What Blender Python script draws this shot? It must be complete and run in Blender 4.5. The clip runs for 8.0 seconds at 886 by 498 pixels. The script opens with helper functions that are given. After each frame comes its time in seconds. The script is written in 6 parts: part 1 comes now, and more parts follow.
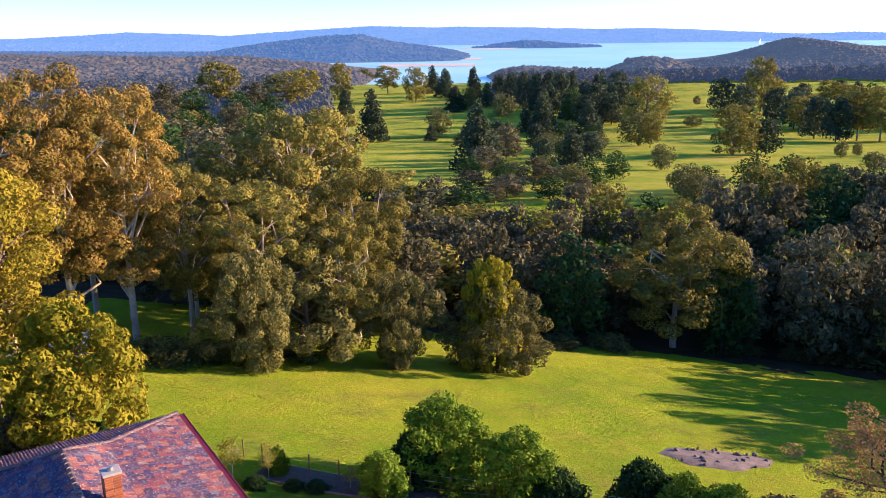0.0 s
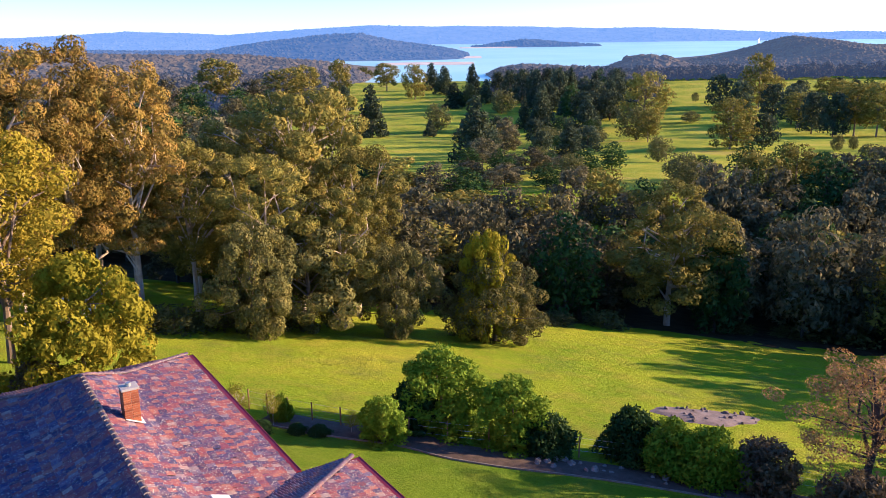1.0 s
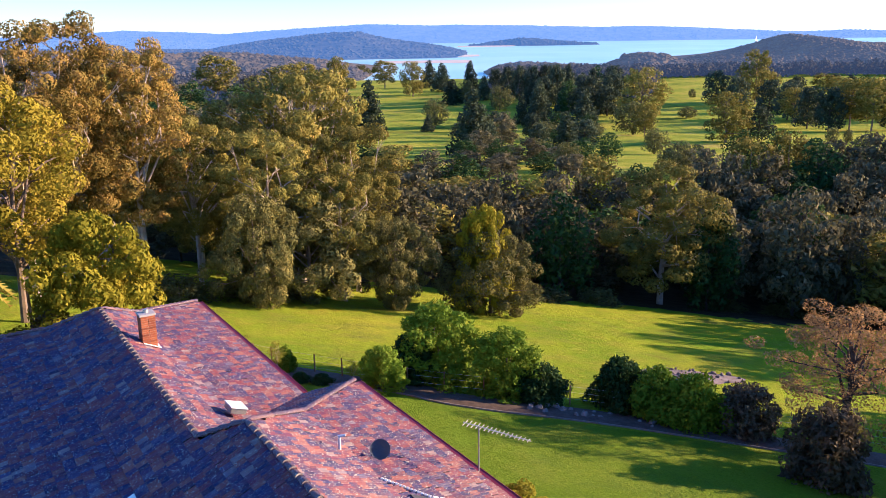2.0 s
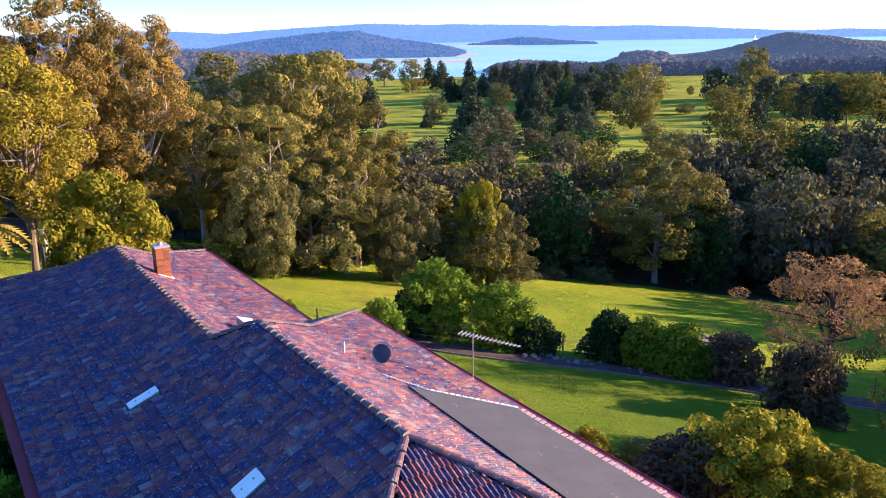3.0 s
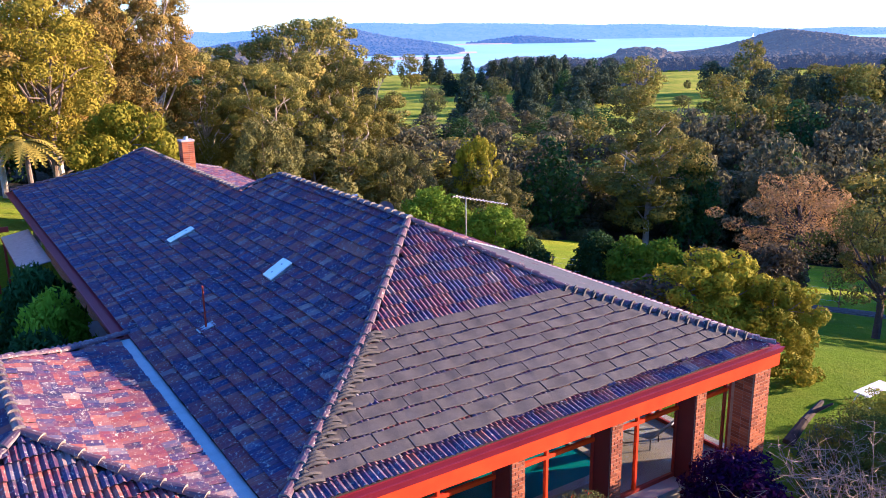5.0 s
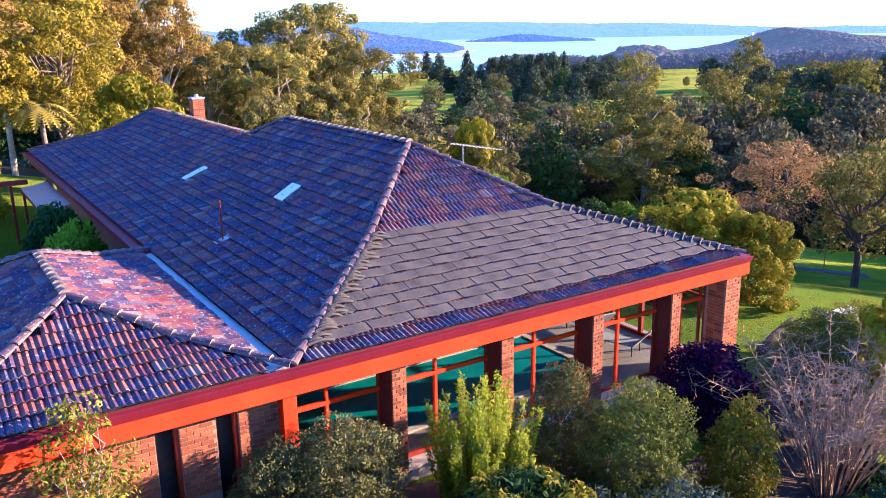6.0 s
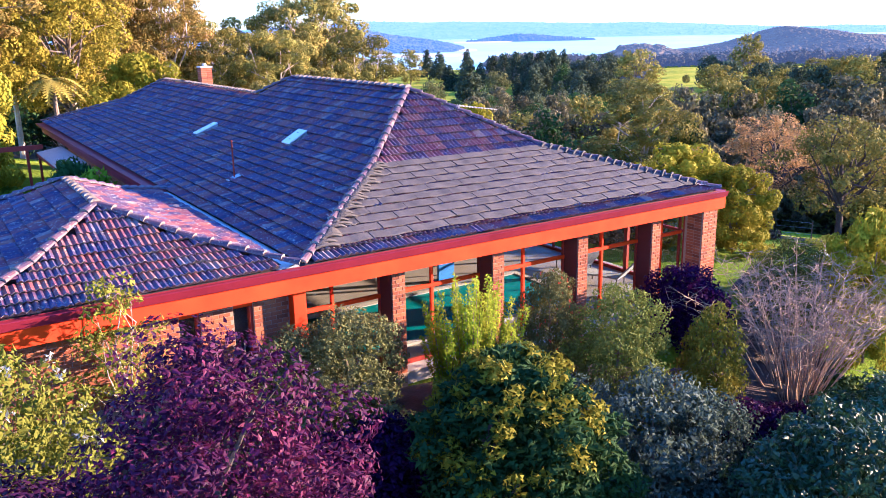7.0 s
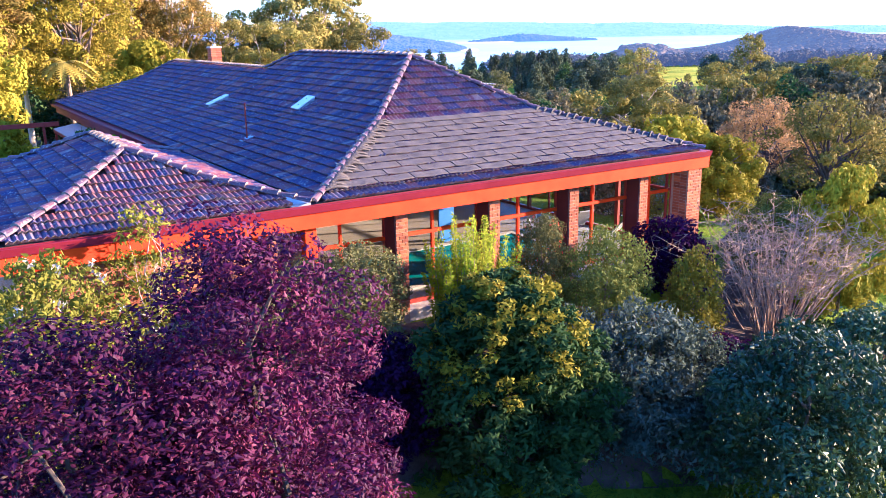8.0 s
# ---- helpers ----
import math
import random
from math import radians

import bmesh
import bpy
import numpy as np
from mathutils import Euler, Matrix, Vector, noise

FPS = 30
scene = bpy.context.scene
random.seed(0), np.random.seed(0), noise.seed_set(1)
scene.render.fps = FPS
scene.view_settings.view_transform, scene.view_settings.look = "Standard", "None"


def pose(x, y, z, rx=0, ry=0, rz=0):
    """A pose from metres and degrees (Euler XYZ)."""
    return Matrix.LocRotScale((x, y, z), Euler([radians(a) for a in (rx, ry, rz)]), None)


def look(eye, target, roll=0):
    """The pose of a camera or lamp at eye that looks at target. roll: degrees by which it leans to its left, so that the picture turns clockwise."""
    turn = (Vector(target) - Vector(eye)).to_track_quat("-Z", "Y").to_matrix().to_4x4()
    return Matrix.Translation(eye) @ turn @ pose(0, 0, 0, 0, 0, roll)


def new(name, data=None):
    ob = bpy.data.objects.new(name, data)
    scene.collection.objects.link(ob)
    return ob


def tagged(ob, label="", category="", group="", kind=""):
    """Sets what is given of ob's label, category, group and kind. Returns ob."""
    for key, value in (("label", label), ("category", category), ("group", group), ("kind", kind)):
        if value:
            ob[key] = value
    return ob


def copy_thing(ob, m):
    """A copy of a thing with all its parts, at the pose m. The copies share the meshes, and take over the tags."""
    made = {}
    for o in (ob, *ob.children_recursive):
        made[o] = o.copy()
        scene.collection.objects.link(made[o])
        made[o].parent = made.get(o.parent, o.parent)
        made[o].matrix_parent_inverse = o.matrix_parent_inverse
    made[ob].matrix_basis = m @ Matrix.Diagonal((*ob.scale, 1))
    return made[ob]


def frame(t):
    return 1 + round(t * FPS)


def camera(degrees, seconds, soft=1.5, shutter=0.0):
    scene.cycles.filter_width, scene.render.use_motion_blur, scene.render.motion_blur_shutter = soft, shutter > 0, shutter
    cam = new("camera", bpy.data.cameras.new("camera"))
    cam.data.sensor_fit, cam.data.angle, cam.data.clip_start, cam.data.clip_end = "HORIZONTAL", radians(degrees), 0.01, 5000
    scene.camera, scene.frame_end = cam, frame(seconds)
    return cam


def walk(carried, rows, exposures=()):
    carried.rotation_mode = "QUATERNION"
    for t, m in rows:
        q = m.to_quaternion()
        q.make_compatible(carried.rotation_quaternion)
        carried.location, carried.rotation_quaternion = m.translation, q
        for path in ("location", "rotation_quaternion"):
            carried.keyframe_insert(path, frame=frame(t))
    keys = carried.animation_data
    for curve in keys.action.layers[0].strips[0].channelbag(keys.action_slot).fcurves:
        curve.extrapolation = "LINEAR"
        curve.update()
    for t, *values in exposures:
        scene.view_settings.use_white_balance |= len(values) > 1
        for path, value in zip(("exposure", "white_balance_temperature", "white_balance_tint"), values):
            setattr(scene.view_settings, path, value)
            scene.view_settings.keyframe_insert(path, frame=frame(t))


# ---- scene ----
cam = camera(56.9, 8.0, soft=0.9)
PATH = [
    (0, (-0.255, -2.292, 18.939), (0.791, -0.667, 18.422), -0.7),
    (0.5, (-0.861, -3.257, 18.072), (0.185, -1.633, 17.554), -0.7),
    (1, (-1.493, -4.369, 17.116), (-0.446, -2.746, 16.598), -0.7),
    (1.5, (-2.18, -5.488, 16.287), (-1.131, -3.867, 15.768), -0.7),
    (3, (-4.152, -8.694, 13.434), (-3.1, -7.074, 12.914), -0.8),
    (3.5, (-4.799, -9.72, 12.583), (-3.747, -8.1, 12.063), -0.8),
    (4, (-5.492, -10.774, 11.638), (-4.438, -9.155, 11.118), -0.9),
    (4.5, (-6.107, -11.714, 10.768), (-5.053, -10.096, 10.248), -0.9),
    (6, (-7.935, -14.581, 8.314), (-6.881, -12.964, 7.791), -0.9),
    (6.5, (-8.45, -15.439, 7.629), (-7.397, -13.821, 7.106), -1.0),
    (7, (-8.959, -16.301, 6.99), (-7.906, -14.683, 6.467), -1.0),
    (7.5, (-9.417, -17.046, 6.502), (-8.365, -15.427, 5.982), -1.1),
    (8, (-9.882, -17.773, 6.096), (-8.833, -16.152, 5.574), -1.0),
]
walk(cam, [(t, look(eye, target, roll)) for t, eye, target, roll in PATH], [(0, 1.88, 4880, 20), (5.5, 2.38, 4520, 28), (8, 2.97, 4480, 30)])
SUN_AZ, SUN_EL = (0.920, -0.391), radians(13.4)

world = bpy.data.worlds.new("sky")
scene.world = world
world.use_nodes = True
wn = world.node_tree
sky = wn.nodes.new("ShaderNodeTexSky")
sky.sky_type, sky.sun_disc = "NISHITA", False
sky.sun_elevation, sky.sun_rotation = SUN_EL, math.atan2(SUN_AZ[0], SUN_AZ[1])
sky.air_density, sky.dust_density, sky.ozone_density = 1.0, 0.0, 4.0
wn.links.new(sky.outputs[0], wn.nodes["Background"].inputs[0])
wn.nodes["Background"].inputs[1].default_value = 0.078

sun = new("sun", bpy.data.lights.new("sun", "SUN"))
sun.data.energy, sun.data.angle, sun.data.color = 5.0, radians(0.6), (1.0, 0.585, 0.215)
sun.matrix_world = look((math.cos(SUN_EL) * SUN_AZ[0] * 100, math.cos(SUN_EL) * SUN_AZ[1] * 100, math.sin(SUN_EL) * 100), (0, 0, 0))


# ---- small tools ----
def part(name, bm, material, parent=None, label=""):
    """A bmesh as one mesh object, under a thing if one is given."""
    me = bpy.data.meshes.new(name)
    bm.to_mesh(me)
    bm.free()
    me.materials.append(material)
    ob = new(name, me)
    ob.parent = parent
    return tagged(ob, label)


def mesh_part(name, verts, faces, material, parent=None, label="", smooth=False):
    """Vertices and equal-sided faces (arrays) as one mesh object."""
    verts, faces = np.asarray(verts, np.float32), np.asarray(faces, np.int32)
    k = faces.shape[1]
    me = bpy.data.meshes.new(name)
    me.vertices.add(len(verts))
    me.vertices.foreach_set("co", verts.ravel())
    me.loops.add(faces.size)
    me.loops.foreach_set("vertex_index", faces.ravel())
    me.polygons.add(len(faces))
    me.polygons.foreach_set("loop_start", np.arange(0, faces.size, k, dtype=np.int32))
    me.polygons.foreach_set("loop_total", np.full(len(faces), k, np.int32))
    me.polygons.foreach_set("use_smooth", np.full(len(faces), smooth, bool))
    me.update(calc_edges=True)
    me.materials.append(material)
    ob = new(name, me)
    ob.parent = parent
    return tagged(ob, label)


def thing(name, label, category, group="", at=(0, 0, 0), kind=""):
    ob = new(name)
    ob.empty_display_size = 0.2
    ob.location = at
    return tagged(ob, label, category, group, kind)


def box(bm, x0, y0, z0, x1, y1, z1, bevel=0.0):
    r = bmesh.ops.create_cube(bm, size=1, matrix=Matrix.LocRotScale(((x0 + x1) / 2, (y0 + y1) / 2, (z0 + z1) / 2), None, (abs(x1 - x0), abs(y1 - y0), abs(z1 - z0))))
    if bevel:
        es = list({e for v in r["verts"] for e in v.link_edges})
        bmesh.ops.bevel(bm, geom=es, offset=bevel, segments=1, affect="EDGES")
    return bm


def one_box(*a, bevel=0.0):
    return box(bmesh.new(), *a, bevel=bevel)


def tube(bm, p, q, r0, r1, n=7):
    """A tapered round bar from p to q."""
    p, q = Vector(p), Vector(q)
    d = q - p
    m = Matrix.Translation((p + q) / 2) @ d.to_track_quat("Z", "Y").to_matrix().to_4x4()
    bmesh.ops.create_cone(bm, cap_ends=True, segments=n, radius1=r0, radius2=r1, depth=d.length, matrix=m)
    return bm


def sstep(v, a, b):
    v = min(max((v - a) / (b - a), 0.0), 1.0)
    return v * v * (3 - 2 * v)


# ---- materials ----
def material(name, rough=0.8, metal=0.0, spec=0.4):
    m = bpy.data.materials.new(name)
    m.use_nodes = True
    b = m.node_tree.nodes["Principled BSDF"]
    b.inputs["Roughness"].default_value = rough
    b.inputs["Metallic"].default_value = metal
    b.inputs["Specular IOR Level"].default_value = spec
    return m, m.node_tree, b


def ramp(nt, src, stops):
    r = nt.nodes.new("ShaderNodeValToRGB")
    els = r.color_ramp.elements
    while len(els) < len(stops):
        els.new(0.5)
    for e, (p, c) in zip(els, stops):
        e.position, e.color = p, (*c, 1)
    nt.links.new(src, r.inputs[0])
    return r.outputs[0]


def noise_tex(nt, scale, detail=4.0, vec=None, rough=0.6):
    n = nt.nodes.new("ShaderNodeTexNoise")
    n.inputs["Scale"].default_value, n.inputs["Detail"].default_value, n.inputs["Roughness"].default_value = scale, detail, rough
    if vec is None:
        c = nt.nodes.new("ShaderNodeNewGeometry")
        vec = c.outputs["Position"]
    nt.links.new(vec, n.inputs["Vector"])
    return n.outputs["Fac"]


def mix(nt, fac, a, b, mode="MIX"):
    n = nt.nodes.new("ShaderNodeMix")
    n.data_type, n.blend_type = "RGBA", mode
    for sock, v in ((n.inputs[0], fac), (n.inputs[6], a), (n.inputs[7], b)):
        if hasattr(v, "is_linked"):
            nt.links.new(v, sock)
        elif isinstance(v, (int, float)):
            sock.default_value = v
        else:
            sock.default_value = (*v, 1)
    return n.outputs[2]


def math_node(nt, op, a, b=0.5, clamp=False):
    n = nt.nodes.new("ShaderNodeMath")
    n.operation, n.use_clamp = op, clamp
    for sock, v in zip(n.inputs, (a, b)):
        if hasattr(v, "is_linked"):
            nt.links.new(v, sock)
        else:
            sock.default_value = v
    return n.outputs[0]


def bump(nt, b, height, strength, dist=0.02):
    n = nt.nodes.new("ShaderNodeBump")
    n.inputs["Strength"].default_value, n.inputs["Distance"].default_value = strength, dist
    nt.links.new(height, n.inputs["Height"])
    nt.links.new(n.outputs[0], b.inputs["Normal"])


def plain(name, dark, light, scale=3.0, rough=0.7, metal=0.0, fine=40.0, relief=0.25, spec=0.4):
    """Two tones mixed by coarse and fine noise, with fine relief."""
    m, nt, b = material(name, rough, metal, spec)
    big, small = noise_tex(nt, scale), noise_tex(nt, fine, 3)
    f = math_node(nt, "ADD", math_node(nt, "MULTIPLY", big, 0.65), math_node(nt, "MULTIPLY", small, 0.35))
    nt.links.new(ramp(nt, f, ((0.32, dark), (0.68, light))), b.inputs["Base Color"])
    bump(nt, b, small, relief)
    return m


def islands(nt):
    return nt.nodes.new("ShaderNodeNewGeometry").outputs["Random Per Island"]


def per_object(nt):
    return nt.nodes.new("ShaderNodeObjectInfo").outputs["Random"]


def leaf_material(name, stops, rough=0.7, glow=0.22, vary=0.25, spec=0.06, clumps=0.8):
    """Leaves: each leaf its own tone, each plant a shade apart, some light through the blade."""
    m, nt, b = material(name, rough, 0, spec)
    clump = math_node(nt, "SUBTRACT", math_node(nt, "MULTIPLY", noise_tex(nt, clumps, 2), 2.2), 0.6, True)
    col = ramp(nt, math_node(nt, "ADD", math_node(nt, "MULTIPLY", islands(nt), 0.32), math_node(nt, "MULTIPLY", clump, 0.68), True), stops)
    tone = ramp(nt, per_object(nt), ((0.0, (0.8 - 0.8 * vary,) * 3), (1.0, (0.8 + vary * 0.5,) * 3)))
    col = mix(nt, 1.0, col, tone, "MULTIPLY")
    patch = ramp(nt, noise_tex(nt, 0.35, 2), ((0.35, (0.78, 0.8, 0.8)), (0.65, (1.12, 1.08, 1.0))))
    col = mix(nt, 1.0, col, patch, "MULTIPLY")
    nt.links.new(col, b.inputs["Base Color"])
    t = nt.nodes.new("ShaderNodeBsdfTranslucent")
    nt.links.new(col, t.inputs["Color"])
    s = nt.nodes.new("ShaderNodeMixShader")
    s.inputs[0].default_value = glow
    nt.links.new(b.outputs[0], s.inputs[1])
    nt.links.new(t.outputs[0], s.inputs[2])
    nt.links.new(s.outputs[0], nt.nodes["Material Output"].inputs["Surface"])
    return m


def tile_material(name, stops, rand):
    m, nt, b = material(name, 0.42, 0, 0.5)
    snap = nt.nodes.new("ShaderNodeVectorMath")
    snap.operation = "SNAP"
    nt.links.new(nt.nodes.new("ShaderNodeNewGeometry").outputs["Position"], snap.inputs[0])
    snap.inputs[1].default_value = (0.125, 0.125, 50.0)
    cell = nt.nodes.new("ShaderNodeTexWhiteNoise")
    nt.links.new(snap.outputs[0], cell.inputs["Vector"])
    col = mix(nt, 0.24, ramp(nt, rand(nt), stops), ramp(nt, cell.outputs["Value"], stops))
    wash, smear = noise_tex(nt, 0.9, 5), noise_tex(nt, 5.0, 5, rough=0.7)
    col = mix(nt, ramp(nt, smear, ((0.38, (0.02, 0.02, 0.02)), (0.62, (0.26, 0.26, 0.26)))), col, ramp(nt, smear, ((0.4, (0.028, 0.028, 0.10)), (0.6, (0.17, 0.055, 0.055)))))
    col = mix(nt, ramp(nt, wash, ((0.4, (0, 0, 0)), (0.7, (0.20, 0.20, 0.20)))), col, (0.036, 0.036, 0.115))
    spots = noise_tex(nt, 13.0, 6, rough=0.8)
    col = mix(nt, ramp(nt, spots, ((0.56, (0, 0, 0)), (0.62, (0.8, 0.8, 0.8)))), col, (0.45, 0.44, 0.38))
    nt.links.new(col, b.inputs["Base Color"])
    nt.links.new(ramp(nt, spots, ((0.35, (0.34,) * 3), (0.7, (0.8,) * 3))), b.inputs["Roughness"])
    bump(nt, b, noise_tex(nt, 60, 3), 0.3, 0.01)
    return m


TILE_STOPS = ((0.0, (0.009, 0.012, 0.050)), (0.2, (0.024, 0.028, 0.115)), (0.36, (0.050, 0.034, 0.085)), (0.48, (0.15, 0.026, 0.045)), (0.64, (0.22, 0.058, 0.045)), (0.78, (0.30, 0.125, 0.080)), (0.84, (0.085, 0.018, 0.040)), (0.93, (0.07, 0.078, 0.17)), (1.0, (0.34, 0.26, 0.21)))
TILES = tile_material("glazed_clay_tiles", TILE_STOPS, islands)
TILE_ONE = tile_material("glazed_clay_tile", TILE_STOPS, per_object)
TILE_LIP = plain("lichened_tile_edge", (0.06, 0.04, 0.05), (0.46, 0.41, 0.34), 7.0, 0.9, fine=25, relief=0.4)
CAPS = tile_material("clay_ridge_caps", ((0, (0.040, 0.028, 0.055)), (0.5, (0.085, 0.045, 0.058)), (1, (0.15, 0.080, 0.075))), per_object)
DECK = plain("roof_underlay", (0.03, 0.025, 0.03), (0.06, 0.05, 0.05))
RED_PAINT = plain("maroon_gutter_paint", (0.145, 0.011, 0.025), (0.21, 0.018, 0.036), 1.5, 0.5, fine=90, relief=0.1, spec=0.25)
ORANGE_PAINT = plain("rust_orange_paint", (0.58, 0.040, 0.001), (0.72, 0.066, 0.002), 1.2, 0.65, fine=70, relief=0.12, spec=0.05)
MAROON_PANEL = plain("dark_maroon_lining", (0.055, 0.008, 0.010), (0.085, 0.013, 0.014), 2.0, 0.6, fine=60, relief=0.15)
RED_FRAME = plain("red_window_paint", (0.22, 0.018, 0.010), (0.32, 0.032, 0.012), 2.0, 0.55, fine=70, relief=0.1)
FLASHING = plain("weathered_zinc_flashing", (0.36, 0.38, 0.40), (0.52, 0.54, 0.56), 2.0, 0.45, 0.6)
MAT_GREY = plain("grey_solar_matting", (0.048, 0.042, 0.038), (0.112, 0.099, 0.089), 2.5, 0.75, fine=55, relief=0.5)
MEMBRANE = plain("dark_roof_membrane", (0.055, 0.056, 0.060), (0.085, 0.085, 0.09), 1.2, 0.75, fine=60)
BLACK = plain("black_rubber_pipe", (0.015, 0.015, 0.018), (0.034, 0.034, 0.038), 5, 0.75)
OPAL = plain("opal_skylight_dome", (0.86, 0.84, 0.74), (0.93, 0.91, 0.82), 3, 0.25, fine=20, relief=0.05)
WHITE = plain("white_painted_metal", (0.62, 0.63, 0.63), (0.80, 0.80, 0.79), 3, 0.4)
FADED_PINK = plain("faded_pink_clip", (0.50, 0.36, 0.34), (0.66, 0.50, 0.47), 4, 0.7)
CREAM = plain("cream_metal", (0.5, 0.47, 0.38), (0.66, 0.62, 0.52), 4, 0.45)
STEEL = plain("galvanised_steel", (0.32, 0.33, 0.34), (0.5, 0.51, 0.52), 6, 0.4, 0.7)
DISH = plain("dark_grey_dish_paint", (0.09, 0.105, 0.15), (0.14, 0.16, 0.21), 3, 0.45)
BARK = plain("grey_brown_bark", (0.09, 0.065, 0.05), (0.24, 0.19, 0.15), 1.5, 0.9, fine=14, relief=0.6)
PALE_BARK = plain("pale_gum_bark", (0.26, 0.21, 0.17), (0.55, 0.48, 0.40), 0.8, 0.85, fine=9, relief=0.4)
DARK_BARK = plain("dark_bark", (0.035, 0.027, 0.024), (0.09, 0.07, 0.06), 2, 0.95, fine=16, relief=0.6)
TWIG = plain("dry_twig", (0.19, 0.13, 0.085), (0.42, 0.30, 0.20), 3, 0.9)
TIMBER = plain("weathered_timber", (0.20, 0.11, 0.06), (0.34, 0.20, 0.11), 5, 0.85)
MORTAR = plain("mortar", (0.24, 0.17, 0.12), (0.36, 0.27, 0.20), 9, 0.95, fine=90)
PAVING = plain("concrete_paving", (0.30, 0.28, 0.26), (0.44, 0.42, 0.40), 1.5, 0.85, fine=70)
POOL_DECK = plain("pale_pool_deck_tiles", (0.19, 0.175, 0.16), (0.27, 0.25, 0.235), 1.2, 0.6, fine=45, relief=0.1)
PLASTER = plain("interior_plaster", (0.24, 0.20, 0.17), (0.32, 0.27, 0.23), 1, 0.8)
SOIL = plain("dark_mulch", (0.030, 0.022, 0.020), (0.10, 0.07, 0.055), 2.5, 0.95, fine=25, relief=0.9)
STONE = plain("grey_rock", (0.10, 0.085, 0.08), (0.27, 0.24, 0.22), 3, 0.9, fine=20, relief=0.6)
ROCK_DARK = plain("dark_rubble", (0.07, 0.055, 0.055), (0.22, 0.18, 0.18), 1.2, 0.95, fine=9, relief=0.8)
CHAIR = plain("grey_sling_fabric", (0.25, 0.27, 0.3), (0.4, 0.42, 0.45), 4, 0.7)
BLUE = plain("blue_plastic", (0.02, 0.12, 0.42), (0.04, 0.2, 0.6), 2, 0.5)

BRICK, nt, b = material("red_brick", 0.9, 0, 0.15)
col = ramp(nt, per_object(nt), ((0, (0.17, 0.052, 0.026)), (0.35, (0.32, 0.10, 0.042)), (0.7, (0.41, 0.145, 0.058)), (1, (0.23, 0.066, 0.034))))
nt.links.new(mix(nt, ramp(nt, noise_tex(nt, 30, 4), ((0.4, (0, 0, 0)), (0.75, (0.5, 0.5, 0.5)))), col, (0.20, 0.10, 0.07)), b.inputs["Base Color"])
bump(nt, b, noise_tex(nt, 80, 3), 0.5, 0.01)

BRICKWORK, nt, b = material("red_brickwork_distance", 0.9)
n = nt.nodes.new("ShaderNodeTexBrick")
n.inputs["Color1"].default_value, n.inputs["Color2"].default_value, n.inputs["Mortar"].default_value = (0.38, 0.14, 0.06, 1), (0.24, 0.08, 0.04, 1), (0.36, 0.3, 0.26, 1)
n.inputs["Scale"].default_value, n.inputs["Mortar Size"].default_value = 4.1, 0.018
n.inputs["Brick Width"].default_value, n.inputs["Row Height"].default_value = 1.0, 0.36
g = nt.nodes.new("ShaderNodeNewGeometry")
sx = nt.nodes.new("ShaderNodeSeparateXYZ")
nt.links.new(g.outputs["Position"], sx.inputs[0])
cx = nt.nodes.new("ShaderNodeCombineXYZ")
nt.links.new(math_node(nt, "ADD", sx.outputs[0], sx.outputs[1]), cx.inputs[0])
nt.links.new(sx.outputs[2], cx.inputs[1])
nt.links.new(cx.outputs[0], n.inputs["Vector"])
nt.links.new(n.outputs["Color"], b.inputs["Base Color"])

GLASS, nt, b = material("window_glass", 0.02)
clear, gl, fr, ms = (nt.nodes.new("ShaderNode" + k) for k in ("BsdfTransparent", "BsdfGlossy", "LayerWeight", "MixShader"))
clear.inputs["Color"].default_value = (0.92, 0.95, 0.95, 1)
gl.inputs["Roughness"].default_value, fr.inputs["Blend"].default_value = 0.02, 0.5
shine = math_node(nt, "ADD", math_node(nt, "MULTIPLY", math_node(nt, "POWER", fr.outputs["Facing"], 4.0), 0.5), 0.03)
nt.links.new(shine, ms.inputs[0])
nt.links.new(clear.outputs[0], ms.inputs[1])
nt.links.new(gl.outputs[0], ms.inputs[2])
nt.links.new(ms.outputs[0], nt.nodes["Material Output"].inputs["Surface"])

POOL, nt, b = material("teal_pool_blanket", 0.6, 0, 0.25)
nt.links.new(ramp(nt, noise_tex(nt, 1.5, 3), ((0.3, (0.0, 0.14, 0.17)), (0.7, (0.005, 0.20, 0.23)))), b.inputs["Base Color"])
bump(nt, b, noise_tex(nt, 14, 3), 0.3, 0.02)

# pale cyan base colour carries part of the sky's reflection
WATER, nt, b = material("sky_sheen_lake_water", 0.3, 0, 0.5)
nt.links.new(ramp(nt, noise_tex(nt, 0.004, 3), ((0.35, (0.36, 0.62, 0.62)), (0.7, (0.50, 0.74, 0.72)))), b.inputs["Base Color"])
bump(nt, b, noise_tex(nt, 0.2, 4), 0.25, 1.0)

GRASS, nt, b = material("pasture_grass", 1.0, 0, 0.03)
big, mid, fine = noise_tex(nt, 0.045, 4), noise_tex(nt, 0.55, 5), noise_tex(nt, 7.0, 5, rough=0.8)
col = ramp(nt, big, ((0.35, (0.16, 0.27, 0.008)), (0.55, (0.27, 0.345, 0.010)), (0.72, (0.39, 0.385, 0.025))))
col = mix(nt, ramp(nt, mid, ((0.45, (0, 0, 0)), (0.75, (0.6, 0.6, 0.6)))), col, (0.31, 0.28, 0.04))
worn = noise_tex(nt, 0.16, 6, rough=0.75)
col = mix(nt, ramp(nt, worn, ((0.52, (0, 0, 0)), (0.68, (0.75, 0.75, 0.75)))), col, (0.17, 0.19, 0.04))
